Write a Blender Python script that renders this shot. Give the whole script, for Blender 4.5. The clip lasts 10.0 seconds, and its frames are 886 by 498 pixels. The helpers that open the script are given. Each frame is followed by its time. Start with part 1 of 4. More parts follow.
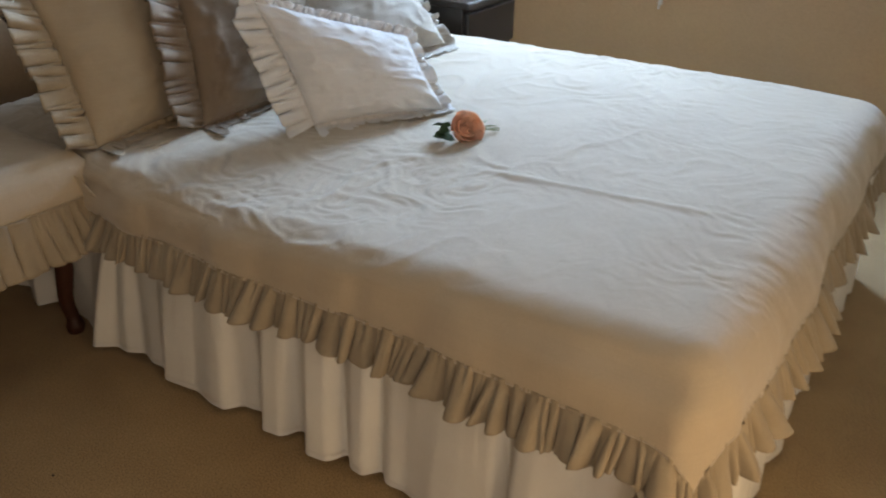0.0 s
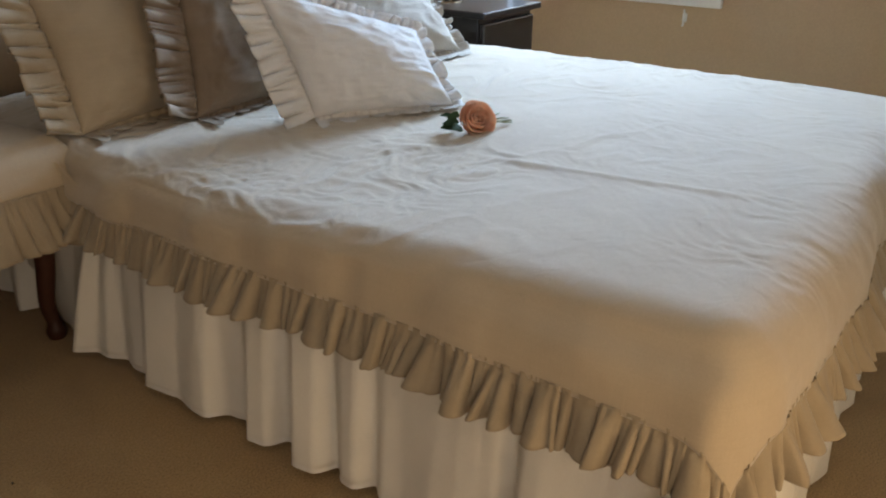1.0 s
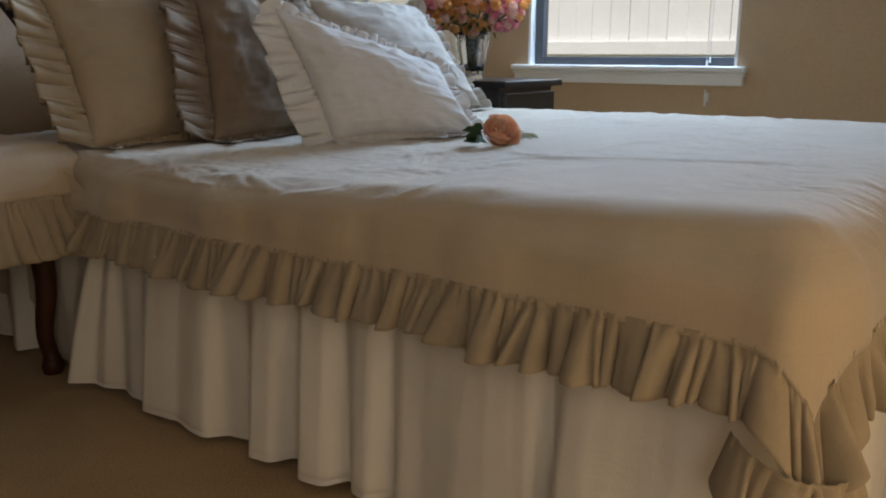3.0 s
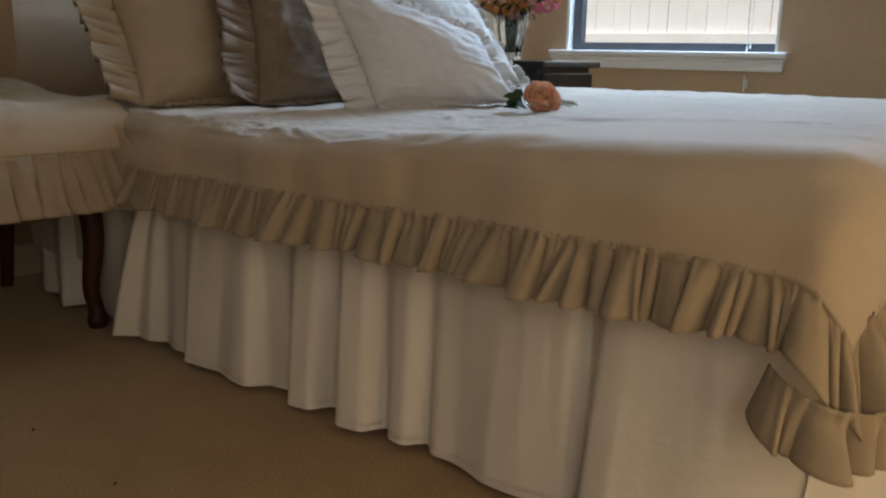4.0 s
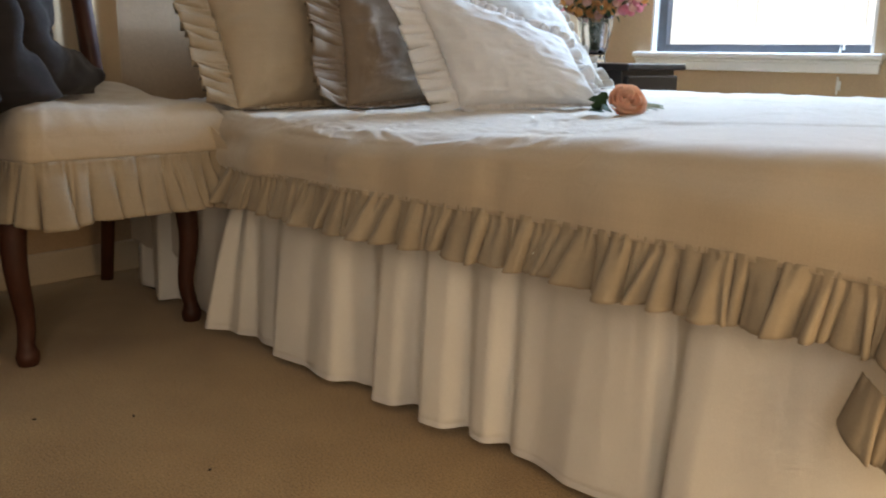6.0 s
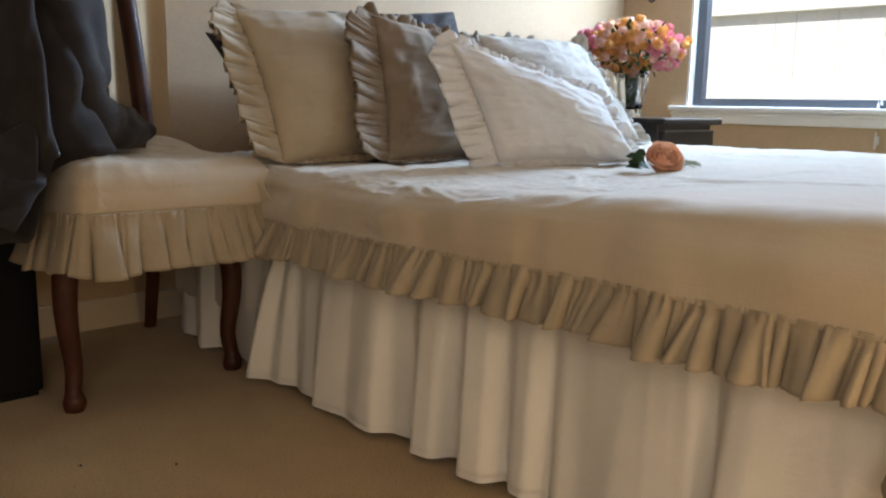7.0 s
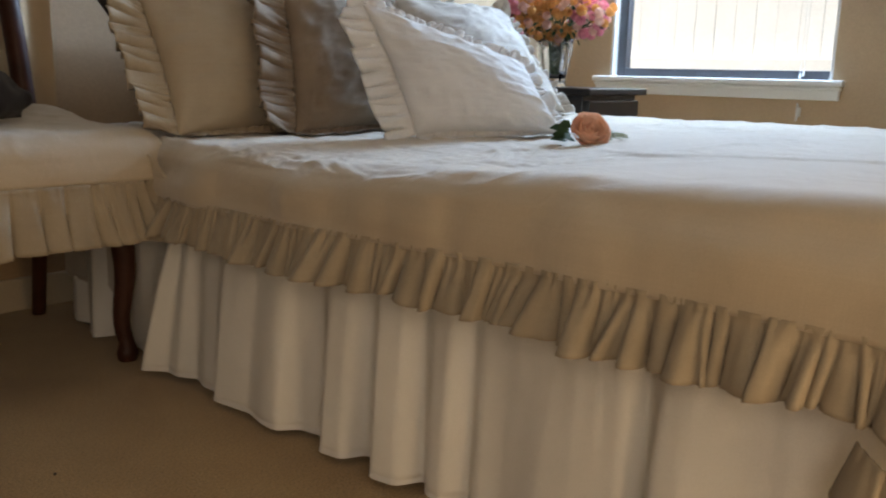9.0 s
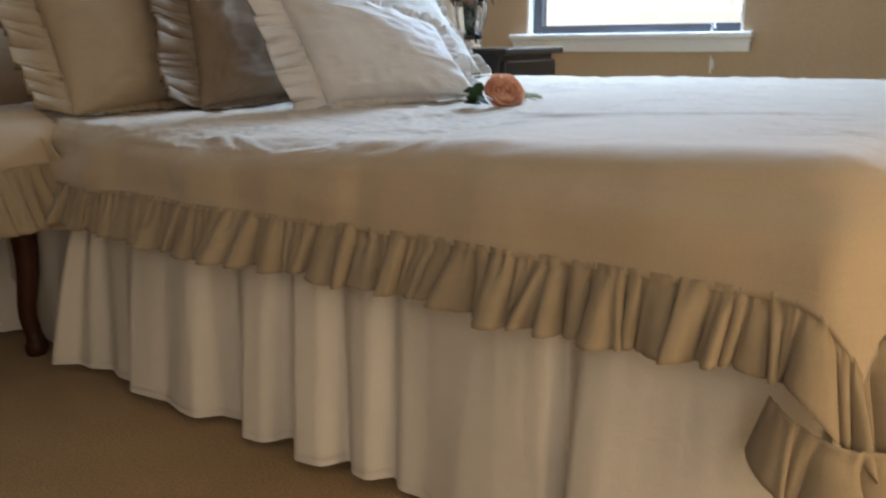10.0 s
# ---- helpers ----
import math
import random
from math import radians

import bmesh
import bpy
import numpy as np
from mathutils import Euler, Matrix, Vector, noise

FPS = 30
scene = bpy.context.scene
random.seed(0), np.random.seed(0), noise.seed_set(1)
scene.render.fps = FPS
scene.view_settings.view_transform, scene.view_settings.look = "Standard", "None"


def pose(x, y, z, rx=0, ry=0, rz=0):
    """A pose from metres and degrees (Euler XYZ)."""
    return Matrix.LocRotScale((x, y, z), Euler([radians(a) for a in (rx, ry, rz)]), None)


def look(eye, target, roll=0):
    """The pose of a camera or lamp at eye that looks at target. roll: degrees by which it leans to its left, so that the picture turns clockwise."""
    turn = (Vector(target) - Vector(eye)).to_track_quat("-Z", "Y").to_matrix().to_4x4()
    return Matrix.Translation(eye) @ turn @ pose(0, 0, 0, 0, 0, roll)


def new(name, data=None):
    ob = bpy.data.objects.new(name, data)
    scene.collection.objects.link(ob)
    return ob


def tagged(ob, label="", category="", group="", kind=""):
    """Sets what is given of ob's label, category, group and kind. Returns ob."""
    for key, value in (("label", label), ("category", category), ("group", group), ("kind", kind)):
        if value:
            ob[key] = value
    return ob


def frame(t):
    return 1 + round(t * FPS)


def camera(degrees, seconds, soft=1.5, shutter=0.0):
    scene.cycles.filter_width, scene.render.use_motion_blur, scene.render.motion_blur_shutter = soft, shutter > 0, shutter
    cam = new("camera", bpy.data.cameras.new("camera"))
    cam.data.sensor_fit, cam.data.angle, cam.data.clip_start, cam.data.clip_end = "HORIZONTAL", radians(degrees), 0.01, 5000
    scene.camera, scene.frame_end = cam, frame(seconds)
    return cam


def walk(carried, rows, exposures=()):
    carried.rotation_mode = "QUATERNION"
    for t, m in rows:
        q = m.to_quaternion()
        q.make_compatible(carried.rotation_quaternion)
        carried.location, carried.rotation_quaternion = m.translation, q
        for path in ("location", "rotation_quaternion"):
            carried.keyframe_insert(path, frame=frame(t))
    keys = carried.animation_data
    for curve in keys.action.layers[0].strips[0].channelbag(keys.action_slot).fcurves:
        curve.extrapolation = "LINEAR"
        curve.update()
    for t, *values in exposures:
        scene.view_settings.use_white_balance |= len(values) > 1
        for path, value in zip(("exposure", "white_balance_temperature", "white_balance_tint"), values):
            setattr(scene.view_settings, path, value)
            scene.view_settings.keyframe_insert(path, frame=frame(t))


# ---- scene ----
cam = camera(55.5, 10.0, soft=2.0, shutter=0.5)
PATH = [
    (0, (-1.02, -1.715, 1.233), (0.471, -0.749, 0.316), 0.9),
    (0.5, (-0.967, -1.697, 1.153), (0.498, -0.648, 0.286), 0.8),
    (1, (-0.923, -1.698, 1.049), (0.583, -0.655, 0.247), 0.8),
    (1.5, (-0.884, -1.685, 0.928), (0.65, -0.596, 0.247), 0.4),
    (2, (-0.885, -1.679, 0.846), (0.691, -0.582, 0.286), -0.5),
    (2.1, (-0.883, -1.65, 0.822), (0.705, -0.559, 0.285), 0.2),
    (3.5, (-0.94, -1.704, 0.693), (0.618, -0.526, 0.263), 0.2),
    (4, (-0.956, -1.7, 0.647), (0.572, -0.491, 0.195), 1.1),
    (4.5, (-0.936, -1.705, 0.63), (0.59, -0.522, 0.11), 1.2),
    (5, (-0.944, -1.706, 0.631), (0.551, -0.488, 0.1), 0.2),
    (5.5, (-0.961, -1.703, 0.638), (0.488, -0.417, 0.142), 0.3),
    (7, (-1.007, -1.71, 0.668), (0.362, -0.293, 0.327), 1.0),
    (7.5, (-1.003, -1.72, 0.657), (0.369, -0.292, 0.381), 0.7),
    (8, (-0.985, -1.717, 0.659), (0.399, -0.306, 0.354), 0.5),
    (8.5, (-0.943, -1.685, 0.652), (0.48, -0.323, 0.306), 0.3),
    (9, (-0.895, -1.634, 0.663), (0.586, -0.353, 0.257), 1.4),
    (9.5, (-0.885, -1.639, 0.675), (0.646, -0.418, 0.27), 0.5),
    (10, (-0.85, -1.634, 0.666), (0.716, -0.489, 0.179), -0.7),
]
EXPOSURES = [(0.0, 0.05), (1.0, 0.05), (1.5, -0.3), (2.1, -0.38), (3.5, -0.56), (4.0, -0.44), (4.5, 0.36), (5.5, 0.42), (7.0, 0.3), (7.5, 0.1), (8.5, 0.14), (9.0, 0.05), (9.5, 0.1), (10.0, 0.08)]
walk(cam, [(t, look(eye, target, roll)) for t, eye, target, roll in PATH], EXPOSURES)

# ---------------- world and light ----------------
world = bpy.data.worlds.new("sky")
scene.world = world
world.use_nodes = True
wn = world.node_tree.nodes
sky = wn.new("ShaderNodeTexSky")
sky.sky_type = "NISHITA"
sky.sun_disc = False
sky.sun_elevation, sky.sun_rotation = radians(55), radians(265)
world.node_tree.links.new(sky.outputs[0], wn["Background"].inputs[0])
wn["Background"].inputs[1].default_value = 0.15

sun = new("sun", bpy.data.lights.new("sun", "SUN"))
sun.data.energy, sun.data.angle, sun.data.color = 5.0, radians(0.5), (1.0, 0.95, 0.88)
sun.matrix_world = look((-6, 0.5, 8.6), (0, 0, 0))


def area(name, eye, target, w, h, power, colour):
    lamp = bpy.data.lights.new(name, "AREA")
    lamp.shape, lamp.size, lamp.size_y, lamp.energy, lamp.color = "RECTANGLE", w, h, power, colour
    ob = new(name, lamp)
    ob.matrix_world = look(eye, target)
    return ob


# daylight in the window; two fill lamps added out of view, one warmer
area("window_daylight", (2.61, -0.13, 1.64), (0.9, -0.90, 0.30), 0.88, 0.62, 98, (0.51, 0.715, 1.0))
area("south_fill", (-1.50, -2.22, 0.98), (0, -0.3, 0.3), 0.8, 1.1, 8.6, (1.0, 0.80, 0.60))
area("warm_fill", (-0.30, -2.30, 0.56), (-0.05, -1.2, 0.4), 0.75, 0.8, 6.4, (1.0, 0.69, 0.37))


# ---------------- materials ----------------
def mat(name, colour, rough=0.8, colour2=None, scale=6.0, bump=0.0, bump_scale=300.0, metal=0.0, weave=0.0, sheen=0.0,
        stain=None, stain_scale=2.0, coat=0.0, trans=0.0, sheer=0.0, grain=0.12, slub=True, gloss=0.5):
    """A material with two scales of colour variation, fine grain relief and, for cloth, a thread weave."""
    m = bpy.data.materials.new(name)
    m.use_nodes = True
    nt = m.node_tree
    n, l = nt.nodes, nt.links
    b = n["Principled BSDF"]
    b.inputs["Roughness"].default_value, b.inputs["Metallic"].default_value = rough, metal
    b.inputs["Sheen Weight"].default_value, b.inputs["Coat Weight"].default_value = sheen, coat
    b.inputs["Specular IOR Level"].default_value = gloss
    tc = n.new("ShaderNodeTexCoord")
    big = n.new("ShaderNodeTexNoise")
    big.inputs["Scale"].default_value, big.inputs["Detail"].default_value = scale, 6
    l.new(tc.outputs["Object"], big.inputs["Vector"])
    mix = n.new("ShaderNodeMix")
    mix.data_type = "RGBA"
    c2 = colour2 or tuple(c * 0.82 for c in colour)
    mix.inputs[6].default_value, mix.inputs[7].default_value = (*colour, 1), (*c2, 1)
    ramp = n.new("ShaderNodeMapRange")
    ramp.inputs[1].default_value, ramp.inputs[2].default_value = 0.35, 0.68
    l.new(big.outputs["Fac"], ramp.inputs[0])
    l.new(ramp.outputs[0], mix.inputs[0])
    out = mix.outputs[2]
    fine = n.new("ShaderNodeTexNoise")
    fine.inputs["Scale"].default_value, fine.inputs["Detail"].default_value = bump_scale, 3
    l.new(tc.outputs["Object"], fine.inputs["Vector"])
    mul = n.new("ShaderNodeMix")
    mul.data_type, mul.blend_type = "RGBA", "MULTIPLY"
    mul.inputs[0].default_value = grain
    l.new(out, mul.inputs[6])
    l.new(fine.outputs["Color"], mul.inputs[7])
    grey = n.new("ShaderNodeMapRange")
    grey.inputs[1].default_value, grey.inputs[2].default_value, grey.inputs[3].default_value, grey.inputs[4].default_value = 0.3, 0.7, 0.45, 1.35
    l.new(fine.outputs["Fac"], grey.inputs[0])
    l.new(grey.outputs[0], mul.inputs[7])
    out = mul.outputs[2]
    height = fine.outputs["Fac"]
    crinkle = None
    if weave:
        crinkle = n.new("ShaderNodeTexNoise")
        crinkle.inputs["Scale"].default_value, crinkle.inputs["Detail"].default_value, crinkle.inputs["Distortion"].default_value = 22, 4, 1.4
        l.new(tc.outputs["Object"], crinkle.inputs["Vector"])
        for stretch in ((3, 3, 260), (260, 260, 4)) if slub else ():
            mp = n.new("ShaderNodeMapping")
            mp.inputs["Scale"].default_value = stretch
            l.new(tc.outputs["Object"], mp.inputs["Vector"])
            sl = n.new("ShaderNodeTexNoise")
            sl.inputs["Scale"].default_value, sl.inputs["Detail"].default_value = 1.0, 2
            l.new(mp.outputs[0], sl.inputs["Vector"])
            sr = n.new("ShaderNodeMapRange")
            sr.inputs[1].default_value, sr.inputs[2].default_value, sr.inputs[3].default_value, sr.inputs[4].default_value = 0.3, 0.7, 0.98, 1.015
            l.new(sl.outputs["Fac"], sr.inputs[0])
            mu = n.new("ShaderNodeMix")
            mu.data_type, mu.blend_type = "RGBA", "MULTIPLY"
            mu.inputs[0].default_value = 1.0
            l.new(out, mu.inputs[6])
            l.new(sr.outputs[0], mu.inputs[7])
            out = mu.outputs[2]
        acc = None
        for axis in ("X", "Y", "Z"):
            w = n.new("ShaderNodeTexWave")
            w.bands_direction = axis
            w.inputs["Scale"].default_value, w.inputs["Distortion"].default_value = weave, 3.0
            w.inputs["Detail"].default_value, w.inputs["Detail Scale"].default_value = 1.0, 0.6
            l.new(tc.outputs["Object"], w.inputs["Vector"])
            if acc is None:
                acc = w.outputs["Fac"]
            else:
                ad = n.new("ShaderNodeMath")
                l.new(acc, ad.inputs[0])
                l.new(w.outputs["Fac"], ad.inputs[1])
                acc = ad.outputs[0]
        ad = n.new("ShaderNodeMath")
        ad.operation = "MULTIPLY_ADD"
        ad.inputs[1].default_value = 0.35
        l.new(acc, ad.inputs[0])
        l.new(height, ad.inputs[2])
        height = ad.outputs[0]
    if stain:
        st = n.new("ShaderNodeTexNoise")
        st.inputs["Scale"].default_value, st.inputs["Detail"].default_value = stain_scale, 5
        l.new(tc.outputs["Object"], st.inputs["Vector"])
        r2 = n.new("ShaderNodeMapRange")
        r2.inputs[1].default_value, r2.inputs[2].default_value = 0.55, 0.75
        l.new(st.outputs["Fac"], r2.inputs[0])
        mx = n.new("ShaderNodeMix")
        mx.data_type = "RGBA"
        l.new(r2.outputs[0], mx.inputs[0])
        l.new(out, mx.inputs[6])
        mx.inputs[7].default_value = (*stain, 1)
        out = mx.outputs[2]
    l.new(out, b.inputs["Base Color"])
    if bump:
        bp = n.new("ShaderNodeBump")
        bp.inputs["Strength"].default_value, bp.inputs["Distance"].default_value = bump, 0.002
        l.new(height, bp.inputs["Height"])
        l.new(bp.outputs[0], b.inputs["Normal"])
        if crinkle:
            b2 = n.new("ShaderNodeBump")
            b2.inputs["Strength"].default_value, b2.inputs["Distance"].default_value = 0.35, 0.004
            l.new(crinkle.outputs["Fac"], b2.inputs["Height"])
            l.new(b2.outputs[0], bp.inputs["Normal"])
    if trans:
        tr = n.new("ShaderNodeBsdfTranslucent")
        l.new(out, tr.inputs["Color"])
        ms = n.new("ShaderNodeMixShader")
        ms.inputs[0].default_value = trans
        l.new(b.outputs[0], ms.inputs[1])
        l.new(tr.outputs[0], ms.inputs[2])
        l.new(ms.outputs[0], n["Material Output"].inputs[0])
    if sheer:
        clear = n.new("ShaderNodeBsdfTransparent")
        m2 = n.new("ShaderNodeMixShader")
        m2.inputs[0].default_value = sheer
        l.new(n["Material Output"].inputs[0].links[0].from_socket, m2.inputs[1])
        l.new(clear.outputs[0], m2.inputs[2])
        l.new(m2.outputs[0], n["Material Output"].inputs[0])
    return m


M_WALL = mat("beige_paint", (0.47, 0.335, 0.205), 0.75, (0.44, 0.31, 0.188), 1.5, 0.14, 140)
M_CEIL = mat("ceiling_paint", (0.78, 0.75, 0.70), 0.85, None, 2, 0.4, 120)
M_SKIRTING = mat("cream_paint", (0.55, 0.47, 0.35), 0.55, (0.50, 0.42, 0.31), 4, 0.08, 200)
M_WHITE = mat("white_paint", (0.80, 0.79, 0.77), 0.45, (0.74, 0.73, 0.70), 4, 0.08, 200)
M_CARPET = mat("tan_carpet", (0.38, 0.255, 0.115), 0.95, (0.31, 0.20, 0.088), 5, 0.9, 280, sheen=0.2, stain=(0.25, 0.155, 0.07), stain_scale=3.5, grain=0.85)
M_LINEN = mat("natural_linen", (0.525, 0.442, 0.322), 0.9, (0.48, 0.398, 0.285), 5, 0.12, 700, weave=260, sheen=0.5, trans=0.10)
# the same linen, its colour darkened for the shade among the gathers
M_RUFFLE_SHADED = mat("natural_linen_ruffle_shaded", (0.375, 0.310, 0.218), 0.9, (0.32, 0.261, 0.18), 12, 0.2, 700, weave=260, sheen=0.15, trans=0.06)
M_CREAM = mat("cream_linen", (0.46, 0.375, 0.26), 0.9, (0.42, 0.34, 0.235), 8, 0.3, 700, weave=260, sheen=0.25, trans=0.1)
M_TAUPE = mat("taupe_linen", (0.225, 0.168, 0.112), 0.92, (0.185, 0.136, 0.09), 9, 0.25, 600, weave=260, sheen=0.1)
M_WHITELINEN = mat("white_linen", (0.84, 0.83, 0.82), 0.9, (0.80, 0.79, 0.78), 8, 0.3, 700, weave=260, sheen=0.2, trans=0.15)
M_GREYLINEN = mat("pale_grey_linen", (0.47, 0.43, 0.37), 0.9, (0.41, 0.37, 0.32), 10, 0.3, 700, weave=260, sheen=0.25)
M_DARKLINEN = mat("dark_grey_linen", (0.035, 0.030, 0.033), 0.9, None, 9, 0.3, 700, weave=260, sheen=0.0)
M_SKIRT = mat("white_voile", (0.90, 0.88, 0.83), 0.9, (0.84, 0.82, 0.77), 6, 0.25, 800, weave=300, trans=0.10, sheer=0.06, slub=False)
M_CURTAIN = mat("sheer_cream_cloth", (0.52, 0.385, 0.235), 0.9, (0.47, 0.345, 0.205), 6, 0.2, 700, weave=260, slub=False)
M_HEM = mat("white_voile_hem", (0.84, 0.82, 0.79), 0.9, (0.80, 0.78, 0.75), 6, 0.25, 800, weave=300, trans=0.1, slub=False)
M_COAT = mat("charcoal_wool", (0.028, 0.025, 0.026), 0.9, (0.016, 0.014, 0.015), 14, 0.5, 500, sheen=0.10, gloss=0.2)
M_BLACK = mat("black_vinyl", (0.005, 0.005, 0.0055), 0.8, None, 20, 0.3, 300, gloss=0.15)
M_CHERRY = mat("dark_cherry_wood", (0.062, 0.020, 0.010), 0.55, (0.035, 0.011, 0.006), 14, 0.1, 120, coat=0.05, gloss=0.3)
M_ESPRESSO = mat("espresso_wood", (0.018, 0.015, 0.016), 0.3, (0.010, 0.009, 0.010), 12, 0.12, 150, coat=0.3)
M_BRONZE = mat("bronze_aluminium", (0.10, 0.105, 0.12), 0.4, None, 10, 0.1, 300, metal=0.4)
M_IRON = mat("dark_iron", (0.05, 0.035, 0.025), 0.5, None, 40, 0.3, 200, metal=0.6)
M_MATTRESS = mat("mattress_ticking", (0.62, 0.58, 0.52), 0.9, None, 10, 0.2, 300)
M_FENCE = mat("pale_fence_wood", (0.80, 0.785, 0.76), 0.9, (0.75, 0.73, 0.70), 3, 0.4, 60)
M_SOIL = mat("dry_lawn", (0.30, 0.28, 0.16), 0.95, (0.22, 0.22, 0.11), 4, 0.5, 60)
M_PEACH = mat("peach_petal", (0.93, 0.54, 0.36), 0.6, (0.94, 0.66, 0.50), 30, 0.1, 200, trans=0.25)
M_LEAF = mat("dark_green_leaf", (0.030, 0.075, 0.022), 0.85, (0.02, 0.05, 0.018), 30, 0.15, 200)
M_SPRIG = mat("pale_green_sprig", (0.30, 0.34, 0.20), 0.7, None, 40)
M_PINK = mat("pink_petal", (0.74, 0.19, 0.29), 0.6, (0.83, 0.40, 0.42), 50, trans=0.25)
M_GOLD = mat("apricot_petal", (0.78, 0.36, 0.08), 0.6, (0.82, 0.50, 0.20), 50, trans=0.25)
M_BLUSH = mat("blush_petal", (0.85, 0.52, 0.42), 0.6, (0.86, 0.62, 0.50), 50, trans=0.25)
M_STEM = mat("green_stem", (0.06, 0.10, 0.03), 0.6, None, 30)
M_CORD = mat("white_cord", (0.8, 0.8, 0.78), 0.7, None, 30)


def glass(name, colour, rough, ior):
    m = bpy.data.materials.new(name)
    m.use_nodes = True
    b = m.node_tree.nodes["Principled BSDF"]
    b.inputs["Base Color"].default_value = (*colour, 1)
    b.inputs["Roughness"].default_value, b.inputs["IOR"].default_value = rough, ior
    b.inputs["Transmission Weight"].default_value = 1.0
    return m


M_GLASS = glass("window_glass", (0.97, 0.98, 0.98), 0.0, 1.02)
M_CRYSTAL = glass("cut_crystal", (0.93, 0.95, 0.97), 0.02, 1.5)


# ---------------- mesh helpers ----------------
def part(name, bm, material, parent=None, label="", smooth=True):
    me = bpy.data.meshes.new(name)
    bm.to_mesh(me)
    bm.free()
    return finish(name, me, material, parent, label, smooth)


def finish(name, me, material, parent=None, label="", smooth=True):
    me.materials.append(material)
    if smooth:
        me.shade_smooth()
    ob = new(name, me)
    ob.parent = parent
    if label:
        tagged(ob, label)
    return ob


def sheet(name, P, material, parent=None, label="", thick=0.0, wrap=False):
    """A smooth grid surface from an array of points (rows, columns, 3)."""
    r, c = P.shape[:2]
    idx = np.arange(r * c).reshape(r, c)
    if wrap:
        idx = np.concatenate([idx, idx[:, :1]], axis=1)
    f = np.stack([idx[:-1, :-1], idx[:-1, 1:], idx[1:, 1:], idx[1:, :-1]], axis=-1).reshape(-1, 4)
    me = bpy.data.meshes.new(name)
    me.from_pydata(P.reshape(-1, 3).tolist(), [], f.tolist())
    ob = finish(name, me, material, parent, label)
    if thick:
        so = ob.modifiers.new("thickness", "SOLIDIFY")
        so.thickness, so.offset = thick, 0.0
    return ob


def empty(name, x, y, z):
    ob = new(name)
    ob.location = (x, y, z)
    bpy.context.view_layer.update()
    return ob


def box(bm, x0, x1, y0, y1, z0, z1, bevel=0.0, seg=2):
    made = bmesh.ops.create_cube(bm, size=1.0)["verts"]
    for v in made:
        v.co = Vector(((x0 + x1) / 2 + v.co.x * (x1 - x0), (y0 + y1) / 2 + v.co.y * (y1 - y0), (z0 + z1) / 2 + v.co.z * (z1 - z0)))
    if bevel:
        ed = {e for v in made for e in v.link_edges}
        bmesh.ops.bevel(bm, geom=list(ed), offset=bevel, segments=seg, affect="EDGES", profile=0.5)


def box_part(name, dims, material, parent=None, label="", bevel=0.004):
    bm = bmesh.new()
    box(bm, *dims, bevel=bevel)
    return part(name, bm, material, parent, label, smooth=False)


def local(ob, parent):
    """Hang a part, built in world coordinates, under a thing that stands elsewhere."""
    ob.parent = parent
    ob.matrix_parent_inverse = parent.matrix_world.inverted()
    return ob


def tube(points, radii, seg=10):
    """Rings along a line, as a (rows, seg, 3) array."""
    pts = np.array(points, float)
    rows = []
    for i, p in enumerate(pts):
        d = pts[min(i + 1, len(pts) - 1)] - pts[max(i - 1, 0)]
        d /= np.linalg.norm(d) + 1e-9
        a = np.cross(d, (0.31, 0.95, 0.02) if abs(d[1]) < 0.9 else (1, 0, 0))
        a /= np.linalg.norm(a)
        b = np.cross(d, a)
        th = np.linspace(0, 2 * np.pi, seg, endpoint=False)[:, None]
        rows.append(p + radii[i] * (np.cos(th) * a + np.sin(th) * b))
    return np.array(rows)


def capped(P):
    """Close both ends of a tube array."""
    return np.concatenate([P[:1] * 0 + P[0].mean(0), P, P[-1:] * 0 + P[-1].mean(0)])


def smooth_line(points, n):
    pts = np.array(points, float)
    t = np.linspace(0, len(pts) - 1, n)
    out = []
    for u in t:
        i = min(int(u), len(pts) - 2)
        f = u - i
        p0, p1, p2, p3 = pts[max(i - 1, 0)], pts[i], pts[i + 1], pts[min(i + 2, len(pts) - 1)]
        out.append(0.5 * (2 * p1 + (p2 - p0) * f + (2 * p0 - 5 * p1 + 4 * p2 - p3) * f * f + (3 * p1 - p0 - 3 * p2 + p3) * f ** 3))
    return np.array(out)


class Lattice:
    """Smooth value noise on numpy arrays."""

    def __init__(self, seed):
        self.v = np.random.RandomState(seed).rand(64, 64)

    def __call__(self, x, y):
        x, y = np.asarray(x, float), np.asarray(y, float)
        xi, yi = np.floor(x).astype(int), np.floor(y).astype(int)
        fx, fy = x - xi, y - yi
        fx, fy = fx * fx * fx * (fx * (6 * fx - 15) + 10), fy * fy * fy * (fy * (6 * fy - 15) + 10)
        g = lambda a, b: self.v[a % 64, b % 64]
        top = g(xi, yi) * (1 - fx) + g(xi + 1, yi) * fx
        bot = g(xi, yi + 1) * (1 - fx) + g(xi + 1, yi + 1) * fx
        return (top * (1 - fy) + bot * fy) * 2 - 1


N1, N2, N3, N4 = Lattice(1), Lattice(2), Lattice(3), Lattice(4)


